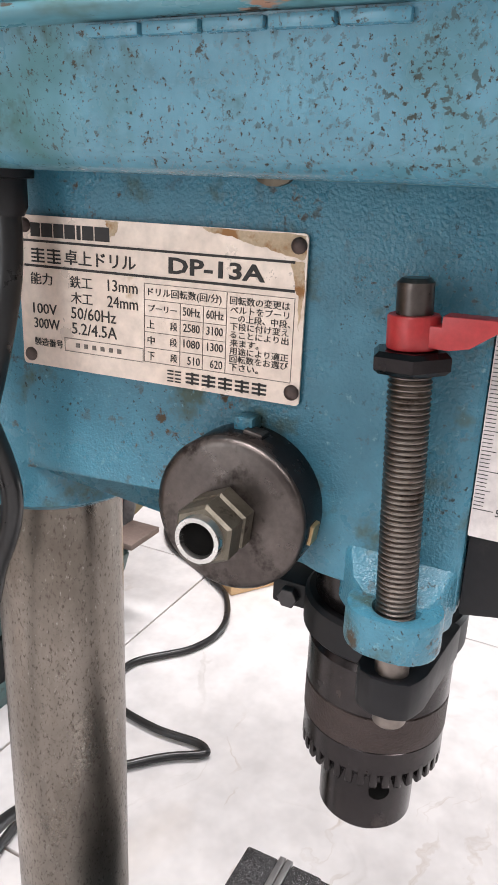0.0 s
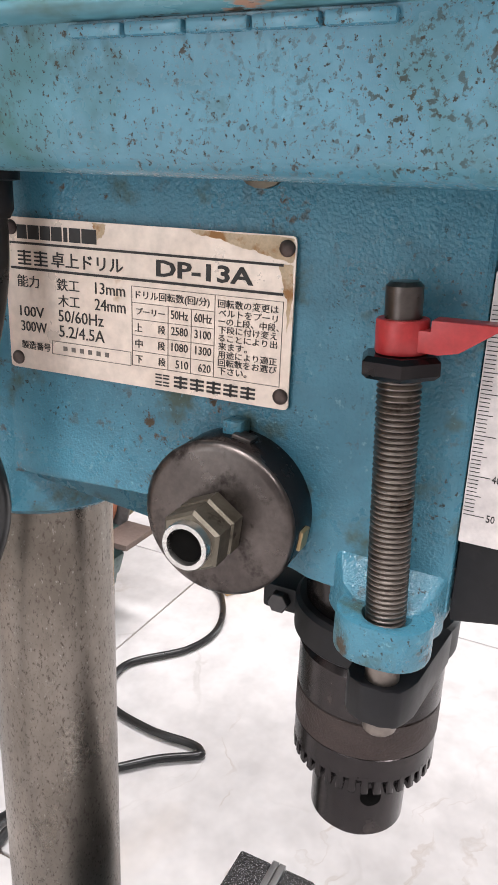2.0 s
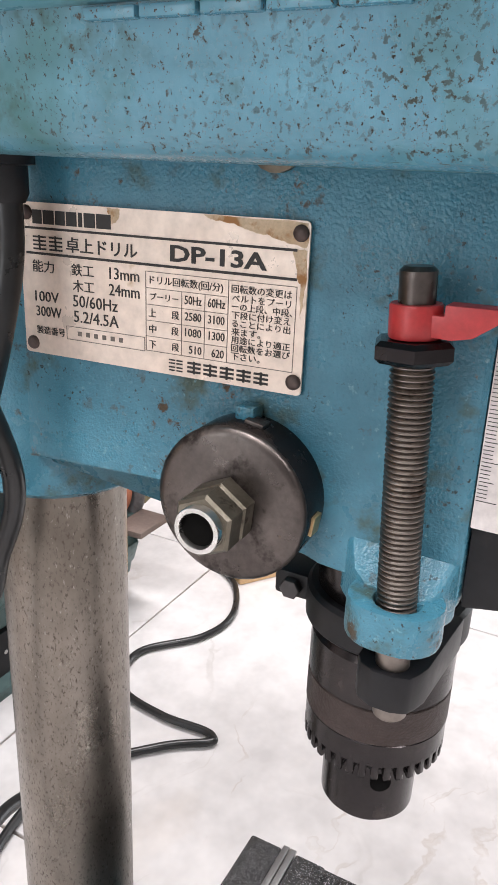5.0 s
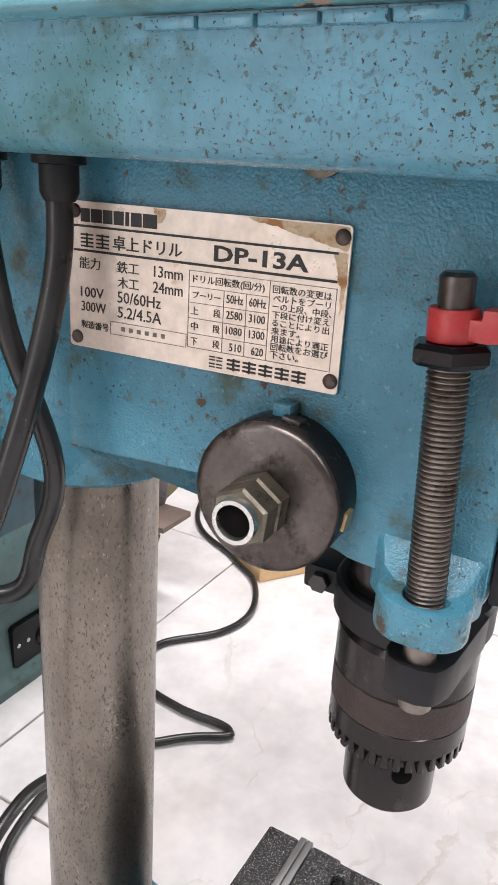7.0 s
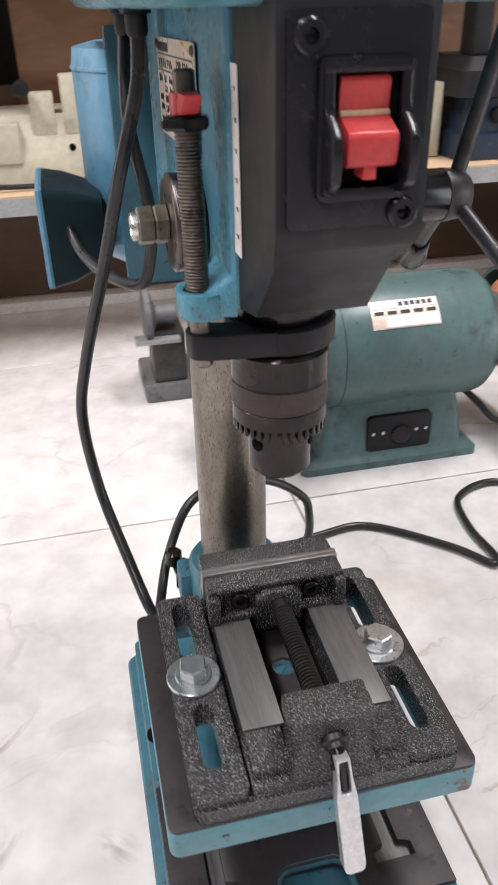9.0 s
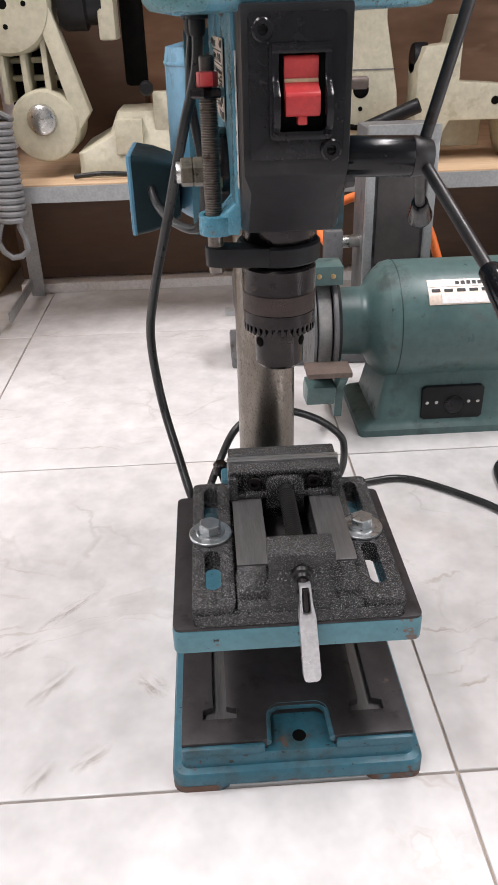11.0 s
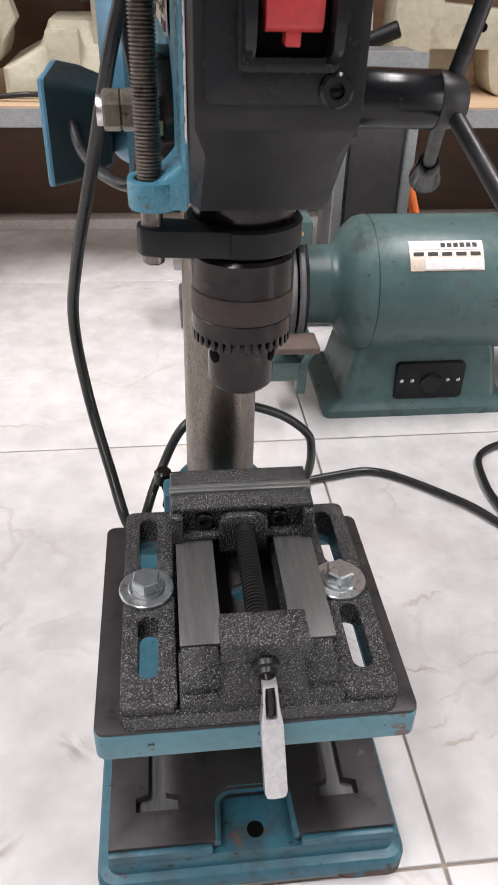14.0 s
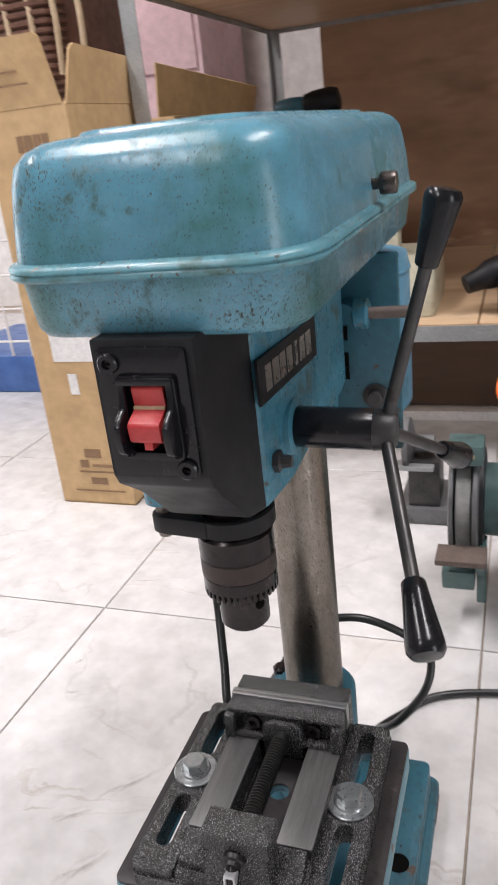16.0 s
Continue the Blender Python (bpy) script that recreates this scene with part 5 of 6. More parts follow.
def angle_post(x, y, sx, sy, z1):
    return prism([(x, y), (x + 0.035 * sx, y), (x + 0.035 * sx, y + 0.003 * sy), (x + 0.003 * sx, y + 0.003 * sy), (x + 0.003 * sx, y + 0.035 * sy), (x, y + 0.035 * sy)], "z", 0.0, z1)


for x, sx in ((RX0, 1), (RX1, -1)):
    for y, sy in ((RY0 - 0.004, 1), (RY1 + 0.004, -1)):
        part("post", angle_post(x, y, sx, sy, 2.2), galv, rack, "slotted angle post")
for z in (0.294, 1.025, 1.75):
    part("front_beam", box((RX0 + 0.036, RY0, z), (RX1 - 0.036, RY0 + 0.004, z + 0.033), 0), galv, rack)
    part("back_beam", box((RX0 + 0.036, RY1 - 0.004, z), (RX1 - 0.036, RY1, z + 0.033), 0), galv, rack)
    for x in (RX0 + 0.004, RX1 - 0.008):
        part("side_beam", box((x, RY0 + 0.036, z), (x + 0.004, RY1 - 0.036, z + 0.033), 0), galv, rack)
    for k in range(4):
        x0 = RX0 + 0.01 + k * (RX1 - RX0 - 0.02) / 4
        part("shelf_board", box((x0, RY0 + 0.006, z + 0.012), (x0 + (RX1 - RX0 - 0.02) / 4 - 0.004, RY1 - 0.006, z + 0.036), 0.001), plywood, rack, "pine shelf board")
tagged(part("back_board", box((-0.42, RY1 + 0.01, 0.0), (RX1, RY1 + 0.03, 2.2), 0), back_ply), "brown stained plywood panel behind the rack", "panel", kind="structure")
part("inner_post", angle_post(-0.53, 1.5, 1, 1, 0.293), galv, rack)
part("inner_rail", box((-0.53, 1.24, 0.02), (-0.525, 1.5, 0.045), 0), galv, rack)
low = thing("low_partition", "brown board with a pale skirting under the rack", "partition", (0.5, 1.6, 0))
part("board", box((-0.56, 1.56, 0.03), (RX1, 1.575, 0.292), 0), brown_board, low)
part("skirting", box((-0.56, 1.52, 0.0), (RX1, 1.575, 0.026), 0.003), paper, low, "pale metal skirting")


# ---- cream machines on the shelf ----
SZ = 0.3315


def cream_saw():
    t = thing("mitre_saw", "cream mitre saw with round motor cover on the shelf", "mitre saw", (-0.33, 1.40, SZ))
    bed = loft([[(x, y, z) for x, y in round_rect(x0, y0, x1, y1, 0.015, 4)] for x0, y0, x1, y1, z in ((-0.33, 1.29, 0.02, 1.55, SZ), (-0.33, 1.29, 0.02, 1.55, SZ + 0.05), (-0.26, 1.31, 0.02, 1.53, SZ + 0.085), (-0.24, 1.32, 0.01, 1.5, SZ + 0.128))])
    b = part("saw_bed", bed, cream, t, "cream cast bed", 35)
    part("fence_post", box((-0.16, 1.31, SZ + 0.09), (-0.115, 1.36, SZ + 0.165), 0.004), cream, b)
    part("fence_post", box((-0.10, 1.31, SZ + 0.09), (-0.055, 1.36, SZ + 0.195), 0.004), cream, b)
    part("fence_foot", box((-0.245, 1.285, SZ + 0.045), (-0.185, 1.33, SZ + 0.115), 0.004), cream, b)
    part("lock_knob", lathe((-0.17, 1.30, SZ + 0.175), (-0.17, -1, SZ + 0.175), [(0.012, 0), (0.015, 0.004), (0.015, 0.014), (0.01, 0.02)], 16), black_plastic, b)
    part("bed_hole", lathe((-0.09, 1.2885, SZ + 0.07), (-0.09, -1, SZ + 0.07), [(0.007, 0), (0.007, 0.001)], 14), shade_black, b)
    p = part("pivot_housing", lathe((-0.395, 1.46, SZ + 0.105), (-0.395, -1, SZ + 0.105), [(0.062, 0), (0.073, 0.01), (0.073, 0.15), (0.068, 0.16), (0.05, 0.163)], 40), cream, t, "round pivot housing")
    part("pivot_cap", lathe((-0.397, 1.298, SZ + 0.12), (-0.397, -1, SZ + 0.12), [(0.03, 0), (0.032, 0.003), (0.029, 0.012), (0.02, 0.016)], 32), bright_steel, p, "bright pivot cap")
    for x in (-0.475, -0.43, -0.385):
        part("arm_rib", box((x, 1.32, SZ + 0.15), (x + 0.012, 1.42, SZ + 0.30), 0.003), cream, p)
    for z in (0.19, 0.225, 0.26):
        part("arm_web", box((-0.475, 1.38, SZ + z), (-0.36, 1.42, SZ + z + 0.012), 0.003), cream, p)
    # black sheet standing in for the shade between the arm ribs
    part("arm_back", box((-0.475, 1.40, SZ + 0.14), (-0.36, 1.425, SZ + 0.32), 0.003), shade_black, p)
    part("arm_strut", prism([(-0.385, SZ + 0.32), (-0.355, SZ + 0.33), (-0.295, SZ + 0.13), (-0.325, SZ + 0.09)], "y", 1.31, 1.36, 0.004), cream, p)
    h = part("motor_head", lathe((-0.445, 1.45, SZ + 0.335), (-0.445, -1, SZ + 0.335), [(0.075, 0), (0.094, 0.012), (0.094, 0.13), (0.088, 0.142), (0.07, 0.146)], 48), cream, t, "round cream motor cover")
    for dx, dz in ((0, 0), (-0.002, 0.042), (0.042, 0.0), (0.0, -0.04)):
        part("cover_hole", lathe((-0.445 + dx, 1.305, SZ + 0.335 + dz), (-0.445 + dx, -1, SZ + 0.335 + dz), [(0.006 if dx or dz else 0.010, 0), (0.005 if dx or dz else 0.009, 0.0015)], 14), shade_black, h)
    part("motor_barrel", lathe((-0.34, 1.36, SZ + 0.335), (-0.20, 1.36, SZ + 0.335), [(0.045, 0), (0.052, 0.01), (0.052, 0.055), (0.042, 0.06), (0.042, 0.09)], 36), black_plastic, h, "black motor barrel")
    part("motor_tail", box((-0.26, 1.32, SZ + 0.265), (-0.225, 1.42, SZ + 0.395), 0.006), cream, h)
    part("blade_guard", box((-0.225, 1.44, SZ + 0.17), (-0.175, 1.48, SZ + 0.36), 0.01), shade_black, t, "dark guard")
    part("mains_lead", tube([(-0.34, 1.27, SZ + 0.006), (-0.28, 1.262, SZ + 0.012), (-0.2, 1.27, SZ + 0.007), (-0.1, 1.265, SZ + 0.007), (-0.05, 1.26, SZ + 0.006)], 0.005, 10), rubber, t)
    return t


def cream_bandsaw():
    t = thing("table_saw_frame", "cream cast saw frame with arched foot on the shelf", "saw", (0.45, 1.42, SZ))
    a = prism([(0.26, SZ), (0.222, SZ + 0.025), (0.206, SZ + 0.08), (0.212, SZ + 0.16), (0.228, SZ + 0.25), (0.24, SZ + 0.40), (0.244, SZ + 0.46), (0.35, SZ + 0.46), (0.352, SZ + 0.29), (0.382, SZ + 0.15), (0.39, SZ + 0.06), (0.36, SZ)], "y", 1.36, 1.43, 0.008)
    b = part("saw_frame", a, cream, t, "tall cream upright cover", 35)
    part("frame_hole", lathe((0.300, 1.36, SZ + 0.153), (0.300, -1, SZ + 0.153), [(0.017, 0), (0.0175, 0.001), (0.015, 0.003), (0.011, 0.0032)], 24), shade_black, b)
    part("frame_hole", lathe((0.300, 1.3598, SZ + 0.114), (0.300, -1, SZ + 0.114), [(0.005, 0), (0.005, 0.001)], 12), shade_black, b)
    arc = [(0.300 + 0.078 * math.cos(radians(q)), 1.357, SZ + 0.153 + 0.078 * math.sin(radians(q))) for q in range(205, 280, 12)]
    part("tilt_slot", tube(arc, 0.006, 8, 3), shade_black, b, "curved black tilt slot")
    part("cover_seam", box((0.216, 1.3585, SZ + 0.192), (0.374, 1.3605, SZ + 0.1945), 0), grey_metal, b)
    part("top_block", box((0.262, 1.315, SZ + 0.40), (0.345, 1.375, SZ + 0.475), 0.006), cream, b)
    # thin brown patch on the block's front, the shade of a recess as colour
    part("top_notch", box((0.29, 1.3142, SZ + 0.415), (0.335, 1.3165, SZ + 0.452), 0.0005), wicker, b)
    part("rear_housing", prism([(0.165, SZ + 0.47), (0.245, SZ + 0.385), (0.30, SZ + 0.38), (0.42, SZ + 0.45), (0.42, SZ + 0.55), (0.19, SZ + 0.55)], "y", 1.43, 1.52, 0.008), dark_green, t, "dark teal housing behind the cover")
    part("black_handle", rod((0.295, 1.33, SZ + 0.07), (0.42, 1.30, SZ + 0.125), 0.016, 16, 0.003), black_plastic, t, "black bar handle")
    part("motor_stub", lathe((0.42, 1.40, SZ + 0.21), (0.49, 1.40, SZ + 0.21), [(0.03, 0), (0.033, 0.004), (0.033, 0.03), (0.026, 0.034), (0.026, 0.05)], 24), black_plastic, t)
    outline = [(0.42, SZ), (0.42, SZ + 0.2), (0.435, SZ + 0.235), (0.49, SZ + 0.24), (0.5, SZ + 0.295), (0.515, SZ + 0.295), (0.515, SZ + 0.165), (0.70, SZ + 0.15), (0.70, SZ)] + [(0.655, SZ), (0.64, SZ + 0.01), (0.63, SZ + 0.035), (0.62, SZ + 0.085), (0.50, SZ + 0.085), (0.475, SZ + 0.04), (0.47, SZ)]
    own = plate(outline, [], 0, 0.09, Matrix(((1, 0, 0, 0), (0, 0, 1, 1.34), (0, 1, 0, 0), (0, 0, 0, 1))), bevel=0.004)
    f = part("saw_table_frame", own, cream, t, "cream arched frame", 35)
    part("frame_hole", lathe((0.60, 1.3398, SZ + 0.125), (0.60, -1, SZ + 0.125), [(0.009, 0), (0.009, 0.001)], 14), shade_black, f)
    part("inner_web", box((0.51, 1.42, SZ + 0.02), (0.60, 1.44, SZ + 0.085), 0.003), cream, f)
    return t


cream_saw()
cream_bandsaw()
cutter = thing("circular_saw", "cream and black circular saw on the shelf", "circular saw", (0.27, 1.32, SZ))
part("saw_body", lathe((0.205, 1.35, 0.436), (0.075, 1.29, 0.392), [(0.026, 0), (0.034, 0.006), (0.034, 0.045), (0.029, 0.05), (0.032, 0.055), (0.031, 0.085), (0.024, 0.105), (0.02, 0.138)], 24), black_plastic, cutter, "black ribbed barrel")
part("saw_foot", box((0.15, 1.28, SZ), (0.235, 1.355, SZ + 0.085), 0.006), black_plastic, cutter)
cord_coil = thing("cable_coil", "grey coiled cable hanging from the rack", "cable", (-0.5, 1.18, 0.3))
pts = []
for k in range(150):
    a = k * math.tau / 10
    pts.append((-0.468 + 0.03 * math.cos(a), 1.17 + 0.03 * math.sin(a), 0.47 - 0.0125 * k * 0.1 * 1.05))
pts = [(-0.465, 1.17, 0.565), (-0.49, 1.165, 0.55), (-0.50, 1.16, 0.51)] + pts + [(-0.45, 1.16, 0.26), (-0.44, 1.165, 0.21), (-0.475, 1.16, 0.195), (-0.50, 1.16, 0.23), (-0.48, 1.16, 0.28)]
part("coil", tube(pts, 0.0065, 8, 2), grey_cable, cord_coil)
part("coil_hook", tube([(-0.465, 1.17, 0.56), (-0.462, 1.19, 0.6), (-0.46, 1.218, 0.60)], 0.003, 8), galv, cord_coil)

# ---- grey upright machine behind the grinder ----
sander = thing("upright_machine", "grey upright belt machine with black panel on the floor", "machine", (0.28, 0.98, 0))
part("upright", box((0.235, 0.95, 0.03), (0.365, 1.05, 0.455), 0.006), grey_metal, sander, "grey upright box")
part("upright_panel", box((0.258, 0.944, 0.10), (0.345, 0.951, 0.425), 0.003), belt_grey, sander, "grey-brown abrasive belt")
part("top_rim", plate(round_rect(0.235, 0.435, 0.365, 0.46, 0.003, 2), [], 0, 0.012, Matrix(((1, 0, 0, 0), (0, 0, 1, 0.936), (0, 1, 0, 0), (0, 0, 0, 1)))), galv, sander)
part("side_rail", box((0.236, 0.938, 0.15), (0.252, 0.951, 0.436), 0.002), galv, sander)
part("side_rail", box((0.349, 0.938, 0.15), (0.365, 0.951, 0.436), 0.002), galv, sander)
part("machine_base", box((-0.02, 0.96, 0.0), (0.37, 1.1, 0.035), 0.006), grey_metal, sander, "grey base plate")
part("arm_shaft", rod((0.24, 0.98, 0.25), (0.19, 0.97, 0.25), 0.012, 16), bright_steel, sander)
part("arm_link", box((0.165, 0.955, 0.20), (0.20, 0.985, 0.275), 0.004), grey_metal, sander)
part("clamp_block", box((0.0, 0.97, 0.035), (0.06, 1.05, 0.13), 0.004), dark_steel, sander, "dark clamp block")
part("clamp_wheel", lathe((-0.012, 1.0, 0.155), (0.05, 1.0, 0.155), [(0.03, 0), (0.05, 0.004), (0.05, 0.014), (0.03, 0.02), (0.018, 0.024), (0.018, 0.06)], 32), grey_metal, sander, "grey hand wheel")
part("clamp_bar", box((-0.03, 0.95, 0.118), (0.05, 0.985, 0.126), 0.002), galv, sander)
hose = thing("orange_hose", "orange rubber hose curling behind the grinder", "hose", (0.3, 1.1, 0))
part("hose", tube([(0.178, 0.98, 0.24), (0.166, 1.01, 0.258), (0.175, 1.05, 0.28), (0.215, 1.08, 0.302), (0.28, 1.09, 0.315), (0.36, 1.09, 0.30), (0.40, 1.08, 0.24), (0.43, 1.06, 0.15), (0.46, 1.05, 0.05), (0.5, 1.05, 0.0095)], 0.009, 12), orange_rubber, hose)

# ---- carton beside the rack ----
carton = thing("carton", "tall open brown cardboard carton with white stickers", "box", (-0.69, 1.1, 0))
cx0, cx1, cy0, cy1, cz = -0.785, -0.6, 0.965, 1.25, 0.825
for lo, hi in (((cx0, cy0, 0.0), (cx1, cy0 + 0.006, cz)), ((cx0, cy1 - 0.006, 0.0), (cx1, cy1, cz)), ((cx0, cy0 + 0.006, 0.0), (cx0 + 0.006, cy1 - 0.006, cz)), ((cx1 - 0.006, cy0 + 0.006, 0.0), (cx1, cy1 - 0.006, cz)), ((cx0, cy0, 0.0), (cx1, cy1, 0.006))):
    cside = part("side_panel", box(lo, hi, 0.0012, 1), cardboard, carton)
    if lo[1] == cy0 and hi[2] == cz and hi[1] < cy0 + 0.01:
        cbody = cside


def flap(pts, thick, name="flap"):
    a = [Vector(p) for p in pts]
    nrm = (a[1] - a[0]).cross(a[2] - a[0]).normalized() * thick
    return part(name, loft([[tuple(p) for p in a], [tuple(p + nrm) for p in a]]), cardboard, carton)


flap([(cx0, cy0 + 0.003, cz), (cx1 - 0.004, cy0 + 0.003, cz), (cx1 - 0.02, cy0 - 0.01, cz + 0.11), (cx1 - 0.03, cy0 - 0.012, cz + 0.118), (cx0, cy0 - 0.012, cz + 0.118)], 0.004)
flap([(cx1 - 0.003, cy0 + 0.01, cz), (cx1 - 0.003, cy1 - 0.005, cz), (cx1 + 0.012, cy1 + 0.02, cz + 0.085), (cx1 + 0.008, cy0 + 0.05, cz + 0.1), (cx1 + 0.006, cy0 + 0.035, cz + 0.09)], 0.004)
flap([(cx0, cy1 - 0.004, cz), (cx1, cy1 - 0.004, cz), (cx1 + 0.0, cy1 + 0.08, cz + 0.06), (cx0, cy1 + 0.08, cz + 0.06)], 0.004)
for x0, z0, x1, z1 in ((-0.735, 0.335, -0.633, 0.41), (-0.708, 0.262, -0.687, 0.308)):
    part("sticker", box((x0, cy0 - 0.0015, z0), (x1, cy0 - 0.0002, z1), 0), paper, cbody, "white paper sticker")
for x0, z0, x1, z1 in ((-0.705, 0.115, -0.665, 0.135), (-0.725, 0.078, -0.635, 0.082), (-0.72, 0.09, -0.70, 0.108), (-0.69, 0.092, -0.64, 0.098), (-0.70, 0.05, -0.66, 0.066), (-0.745, 0.032, -0.62, 0.035),
                       (-0.715, 0.748, -0.703, 0.778), (-0.699, 0.748, -0.683, 0.778), (-0.679, 0.748, -0.664, 0.778), (-0.66, 0.748, -0.646, 0.778), (-0.77, 0.862, -0.66, 0.866), (-0.77, 0.884, -0.68, 0.888)):
    yy = cy0 - (0.001 if z0 < 0.8 else 0.012)
    part("carton_mark", box((x0, yy - 0.0008, z0), (x1, yy + 0.0004, z1), 0), pink_print, cbody)

# second carton opened behind the first
carton_b = thing("carton", "open brown cardboard carton standing behind the rack post", "box", (-0.72, 1.75, 0))
for lo, hi in (((-1.0, 1.5, 0.0), (-0.62, 1.506, 0.8)), ((-1.0, 1.9, 0.0), (-0.62, 1.906, 0.8)), ((-1.0, 1.506, 0.0), (-0.994, 1.9, 0.8)), ((-0.626, 1.506, 0.0), (-0.62, 1.9, 0.8)), ((-1.0, 1.5, 0.0), (-0.62, 1.9, 0.006))):
    part("side_panel", box(lo, hi, 0.0012, 1), cardboard, carton_b)
own = loft([[(-0.662, 1.503, 0.79), (-0.545, 1.895, 0.785), (-0.53, 1.91, 0.862), (-0.65, 1.5, 0.92)], [(-0.666, 1.503, 0.793), (-0.549, 1.895, 0.788), (-0.534, 1.91, 0.865), (-0.654, 1.5, 0.923)]])
part("flap", own, cardboard, carton_b)
basket = thing("wicker_basket", "brown wicker basket with rope strands on the cartons", "basket", (-0.95, 1.72, 0.84))
part("basket_wall", loft([[(x, y, z) for x, y in round_rect(-1.3 - g, 1.55 - g, -0.95 + g, 1.95 + g, 0.06, 5)] for z, g in ((0.8001, 0), (0.95, 0.02), (1.14, 0.035))]), wicker, basket, "woven brown wall")
for k in range(16):
    z = 0.815 + 0.02 * k
    g = 0.006 + 0.035 * (z - 0.8) / 0.34
    part("weave", tube([(x, y, z) for x, y in round_rect(-1.3 - g, 1.55 - g, -0.95 + g, 1.95 + g, 0.06, 3)], 0.008, 6, 1, smooth=False), wicker, basket)
for k in range(6):
    x = -1.2 + 0.07 * k
    part("rope_strand", tube([(x, 1.52, 1.15), (x + 0.01, 1.515, 1.05), (x - 0.004, 1.528, 0.93)], 0.008, 8), rope, basket)
pinkp = thing("pink_cabinet", "pale pink cabinet standing against the back wall", "cabinet", (-0.75, 2.8, 0))
part("cabinet_body", box((-1.6, 2.65, 0.0), (-0.975, 3.15, 1.9), 0.004), pink_cloth, pinkp)
for z in (0.5, 1.0, 1.4):
    part("drawer", box((-1.58, 2.638, z), (-0.995, 2.652, z + 0.38), 0.004), pink_cloth, pinkp)
crate = thing("wire_crate", "white wire crate with a blue plastic tray", "crate", (-1.35, 1.9, 0))
part("tray", box((-1.75, 1.72, 0.0), (-1.1, 2.2, 0.13), 0.01), blue_plastic, crate, "blue tray")
for k in range(9):
    x = -1.74 + 0.079 * k
    part("wire", rod((x, 1.725, 0.13), (x, 1.725, 0.75), 0.004, 8), paper, crate)
for k in range(6):
    z = 0.18 + 0.11 * k
    part("wire", rod((-1.75, 1.725, z), (-1.1, 1.725, z), 0.004, 8), paper, crate)

# power tool lying on a tall box at the back of the rack
stand = thing("wooden_box", "dark brown wooden box standing on the rack shelf", "box", (-0.36, 1.75, SZ))
part("side_panel", box((-0.43, 1.66, SZ), (-0.2, 1.88, 0.752), 0.003), brown_board, stand)
tool = thing("power_tool", "small teal power tool with a black end on a wooden box", "power tool", (-0.34, 1.72, 0.753))
part("tool_body", lathe((-0.425, 1.72, 0.783), (-0.3, 1.71, 0.79), [(0.012, 0), (0.024, 0.004), (0.028, 0.02), (0.0295, 0.05), (0.027, 0.075), (0.022, 0.085)], 28), teal_dark, tool, "teal motor housing")
part("tool_head", lathe((-0.345, 1.715, 0.787), (-0.2, 1.71, 0.806), [(0.02, 0), (0.031, 0.006), (0.034, 0.03), (0.033, 0.075), (0.026, 0.092), (0.012, 0.094)], 28), black_plastic, tool, "black rubber end")
part("tool_label", box((-0.40, 1.6925, 0.776), (-0.372, 1.694, 0.794), 0.0004), red, tool)

# ---- odds and ends right of the grinder ----
blk = thing("wood_block", "raw pine block lying on the tiles", "wood block", (0.8, 0.52, 0))
own = box((0, 0, 0.0003), (0.27, 0.11, 0.045), 0.003)
own.transform(Matrix.Translation((0.69, 0.525, 0)) @ Matrix.Rotation(radians(-34), 4, "Z"))
part("block", own, wood_block, blk)


def crumple(cx, cy, rx, ry, h, seed, folds):
    """A low heap of cloth: a dome with uneven rim and folds."""
    rng = random.Random(seed)
    own = bmesh.new()
    phase = [rng.uniform(0, 6.28) for _ in range(4)]
    rings = []
    for k in range(9):
        f = 1 - k / 9
        ring = []
        for q in range(36):
            a = q * math.tau / 36
            edge = 1 + 0.14 * math.sin(3 * a + phase[0]) + 0.08 * math.sin(7 * a + phase[1])
            lift = h * (1 - f ** 2) * (1 + 0.3 * math.sin(folds * a + phase[2]) * f + 0.15 * math.sin(2 * a + phase[3]))
            ring.append(own.verts.new((cx + rx * f * edge * math.cos(a), cy + ry * f * edge * math.sin(a), 0.0004 + lift)))
        rings.append(ring)
    for a, b in zip(rings, rings[1:]):
        for q in range(36):
            own.faces.new((a[q], a[(q + 1) % 36], b[(q + 1) % 36], b[q]))
    own.faces.new(rings[0])
    own.faces.new(rings[-1])
    return own


cloth = thing("canvas_cloth", "olive brown canvas cloth heaped on the tiles", "cloth", (0.93, 0.93, 0))
part("folds", crumple(0.93, 0.93, 0.15, 0.085, 0.035, 3, 5), olive_cloth, cloth, "", 60)
gloves = thing("work_gloves", "off-white cotton work gloves in a heap on the floor", "gloves", (1.0, 1.06, 0))
part("folds", crumple(1.0, 1.06, 0.10, 0.06, 0.05, 5, 4), paper, gloves, "", 60)
saw = thing("power_tool", "black and orange hand power tool lying on the floor", "power tool", (1.05, 1.2, 0))
saw_body = part("tool_body", lathe((0.9, 1.2, 0.066), (1.2, 1.24, 0.08), [(0.03, 0), (0.052, 0.012), (0.06, 0.06), (0.06, 0.15), (0.048, 0.2), (0.05, 0.26), (0.03, 0.28)], 28), grey_plastic, saw, "black motor housing")
part("tool_grip", tube([(0.92, 1.17, 0.12), (0.98, 1.16, 0.155), (1.06, 1.165, 0.16), (1.13, 1.18, 0.125)], 0.016, 12), orange_rubber, saw_body, "orange grip")
part("tool_shoe", box((0.88, 1.14, 0.0003), (1.2, 1.3, 0.008), 0.002), galv, saw)
mach = thing("floor_machine", "dark machine standing behind the grinder on the tiles", "machine", (1.45, 1.1, 0))
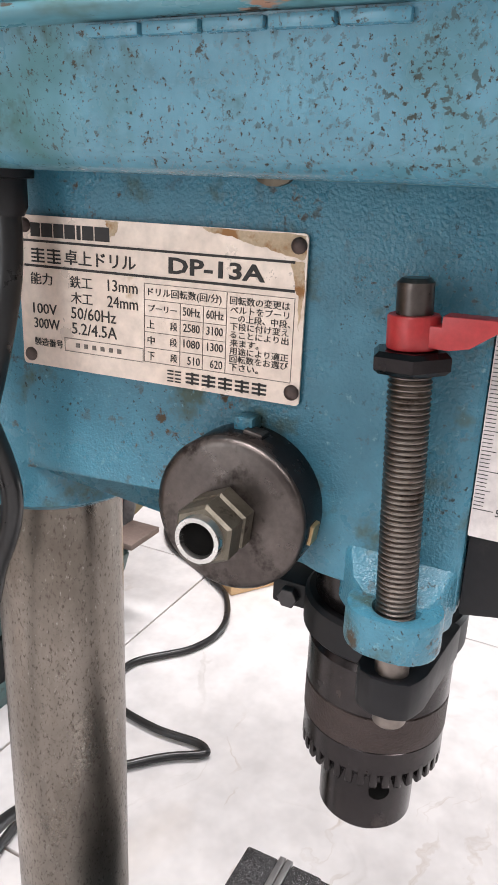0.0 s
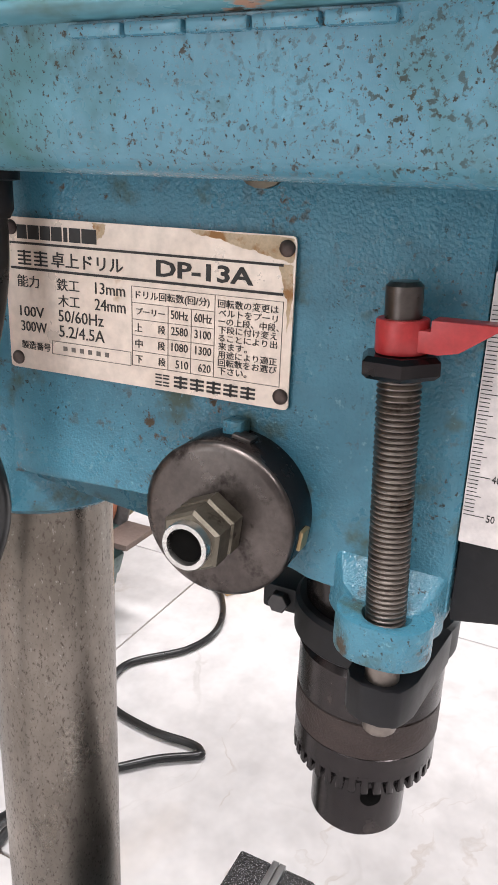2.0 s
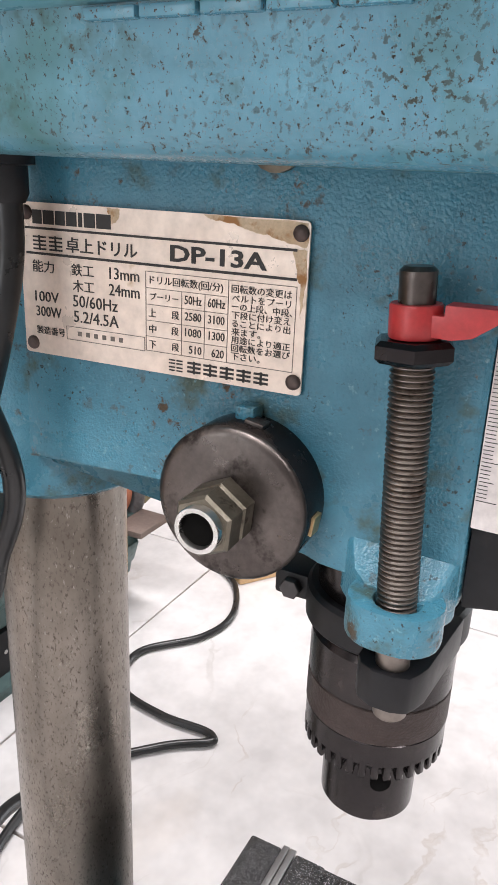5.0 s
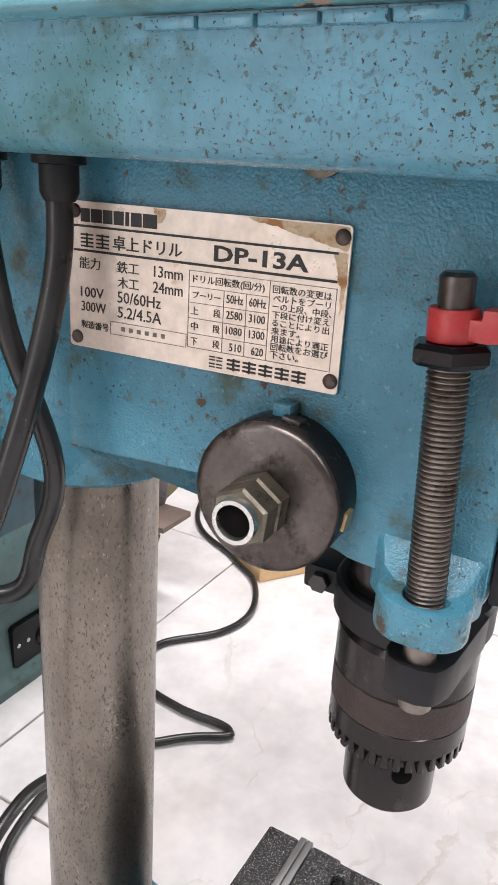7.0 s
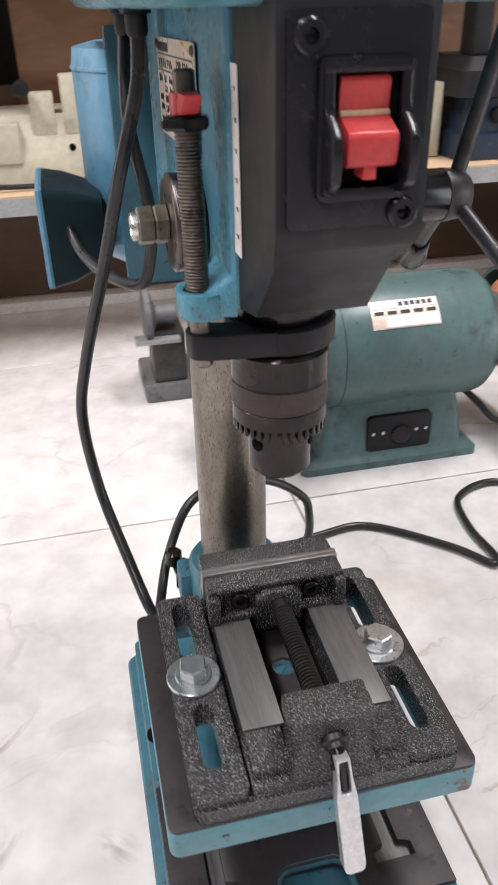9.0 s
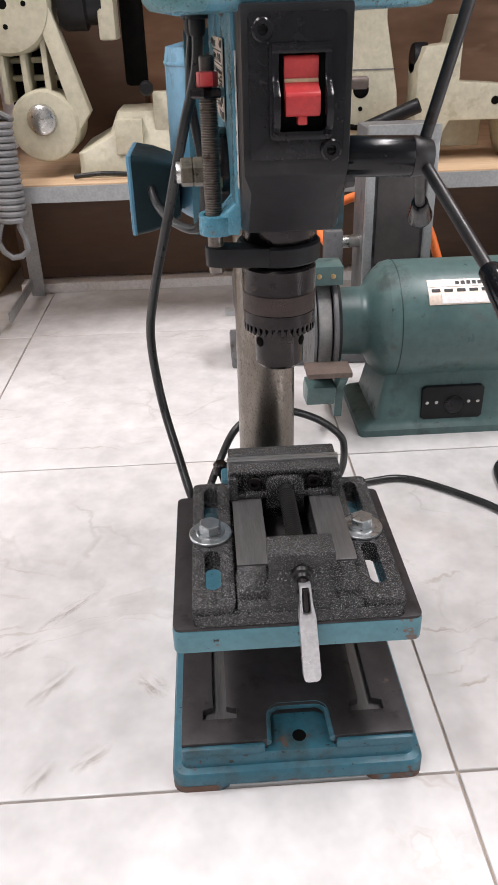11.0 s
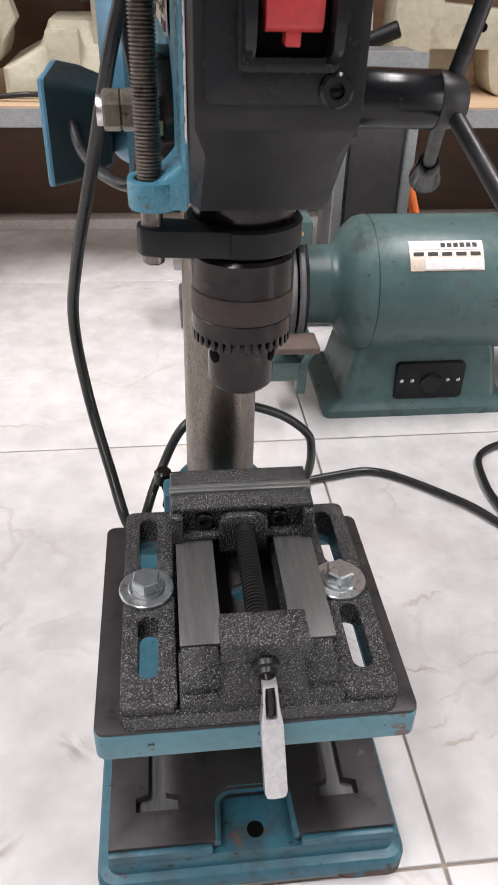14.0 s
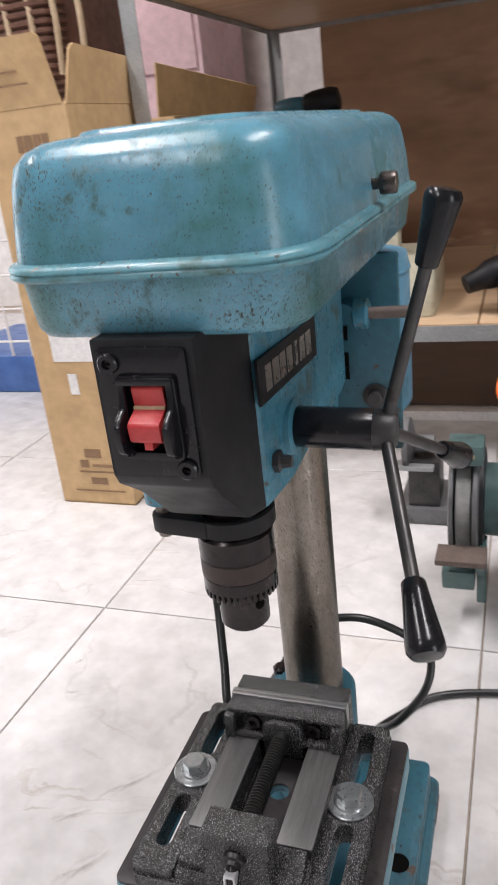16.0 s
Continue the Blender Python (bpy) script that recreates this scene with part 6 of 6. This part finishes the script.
mach_body = part("machine_body", loft([[(x, y, z) for x, y in round_rect(1.28 + g, 0.98 + g, 1.62 - g, 1.19 - g, 0.02, 4)] for z, g in ((0.0, 0.0), (0.03, 0.0), (0.035, 0.03), (0.24, 0.04), (0.29, 0.07))]), dark_green, mach, "dark green cast body", 35)
part("machine_drum", lathe((1.27, 1.06, 0.34), (1.6, 1.08, 0.34), [(0.05, 0), (0.075, 0.01), (0.08, 0.05), (0.08, 0.2), (0.06, 0.25)], 32), grey_metal, mach_body, "grey motor drum")
part("machine_knob", lathe((1.33, 0.99, 0.2), (1.33, -1, 0.2), [(0.02, 0), (0.026, 0.004), (0.026, 0.02), (0.015, 0.028)], 20), black_plastic, mach_body)

# ---- navy machine on the shelf ----
planer = thing("planer", "navy blue benchtop machine with black cover on the shelf", "planer", (0.87, 1.4, SZ))
planer_body = part("machine_body", loft([[(x, y, z) for x, y in round_rect(0.715 + g, 1.27 + g, 1.06 - g, 1.5 - g, 0.015, 4)] for z, g in ((SZ, 0.0), (SZ + 0.05, 0.0), (SZ + 0.056, 0.012), (SZ + 0.12, 0.016))]), navy, planer, "navy cast body", 35)
part("top_cover", loft([[(x, y, z) for x, y in round_rect(0.70 + g, 1.26 + g, 1.08 - g, 1.5 - g, 0.02, 4)] for z, g in ((SZ + 0.12, 0.02), (SZ + 0.125, 0.0), (SZ + 0.175, 0.004), (SZ + 0.20, 0.025))]), grey_plastic, planer_body, "black cover", 35)
part("side_post", box((0.735, 1.30, SZ + 0.2), (0.775, 1.36, SZ + 0.30), 0.006), grey_plastic, planer_body)
part("front_knob", lathe((0.80, 1.282, SZ + 0.088), (0.80, -1, SZ + 0.088), [(0.014, 0), (0.017, 0.003), (0.017, 0.012), (0.01, 0.016)], 20), black_plastic, planer_body)


# ---- smears on the tiles ----
def smear_material():
    """Thin brown film, streaky, fading out towards its edges."""
    m = surface("brown_smear", (0.30, 0.225, 0.16), (0.40, 0.31, 0.23), 40, (0.35, 0.5))
    n, l = m.node_tree.nodes, m.node_tree.links
    tc = n.new("ShaderNodeTexCoord")
    span = n.new("ShaderNodeVectorMath")
    span.operation = "MULTIPLY_ADD"
    span.inputs[1].default_value, span.inputs[2].default_value = (2, 2, 0), (-1, -1, 0)
    l.new(tc.outputs["Generated"], span.inputs[0])
    far = n.new("ShaderNodeVectorMath")
    far.operation = "LENGTH"
    l.new(span.outputs["Vector"], far.inputs[0])
    fade = n.new("ShaderNodeMapRange")
    fade.inputs["From Min"].default_value, fade.inputs["From Max"].default_value = 0.95, 0.15
    l.new(far.outputs["Value"], fade.inputs["Value"])
    stretch = n.new("ShaderNodeMapping")
    stretch.inputs["Scale"].default_value = (34, 130, 1)
    l.new(tc.outputs["Object"], stretch.inputs["Vector"])
    streak = n.new("ShaderNodeTexNoise")
    streak.inputs["Scale"].default_value, streak.inputs["Detail"].default_value, streak.inputs["Roughness"].default_value = 1.0, 6, 0.65
    l.new(stretch.outputs["Vector"], streak.inputs["Vector"])
    cut = n.new("ShaderNodeMapRange")
    cut.inputs["From Min"].default_value, cut.inputs["From Max"].default_value, cut.inputs["To Max"].default_value = 0.44, 0.74, 0.3
    l.new(streak.outputs["Fac"], cut.inputs["Value"])
    both = n.new("ShaderNodeMath")
    both.operation = "MULTIPLY"
    l.new(fade.outputs["Result"], both.inputs[0])
    l.new(cut.outputs["Result"], both.inputs[1])
    l.new(both.outputs[0], n["Principled BSDF"].inputs["Alpha"])
    return m


smear_mat = smear_material()
for x, y, length, width, turn in ((-0.25, 0.13, 0.085, 0.026, 52), (-0.142, 0.122, 0.055, 0.036, -40), (-0.244, 0.014, 0.05, 0.024, 60), (-0.197, 0.033, 0.055, 0.026, 40), (-0.25, 0.25, 0.12, 0.018, 48),
                                  (-0.30, 0.19, 0.06, 0.022, 35), (-0.415, 0.387, 0.03, 0.012, 20), (-0.445, 0.453, 0.022, 0.014, 60)):
    own = plate(round_rect(-0.5, -0.5, 0.5, 0.5, 0.2, 4), [], 0, 0.0003, Matrix.Diagonal((length, width, 1, 1)))
    mark = part("smear", own, smear_mat, floor, "faint brown smear")
    mark.location = Vector((x, y, 0.0002)) * PLAN
    mark.rotation_euler = (0, 0, radians(turn))

# ---- floor tiles ----
TILE, GAP = 0.602, 0.0028
tile_mesh = None
for i in range(-8, 8):
    for j in range(-8, 5):
        x0, y0 = 0.155 + (TILE + 0.008) * i - (0.02 if i < 0 else 0), -0.009 + TILE * j
        if x0 < FX0 - 0.5 or x0 + TILE > FX1 + 0.6 or y0 + TILE > FY1 + 0.5 or y0 < FY0 - 0.5:
            continue
        if tile_mesh is None:
            first = part("tile", box((GAP / 2, GAP / 2, -0.01), (TILE + 0.008 - GAP / 2, TILE - GAP / 2, 0.0), 0.0008, 1), tile_mat, floor)
            tile_mesh = first.data
            o = first
        else:
            o = new("tile", tile_mesh)
            o.parent = floor
        o.location = Vector((x0, y0, 0)) * PLAN
        o.scale.x = 0.63 / 0.61 if i == -1 else 1.0
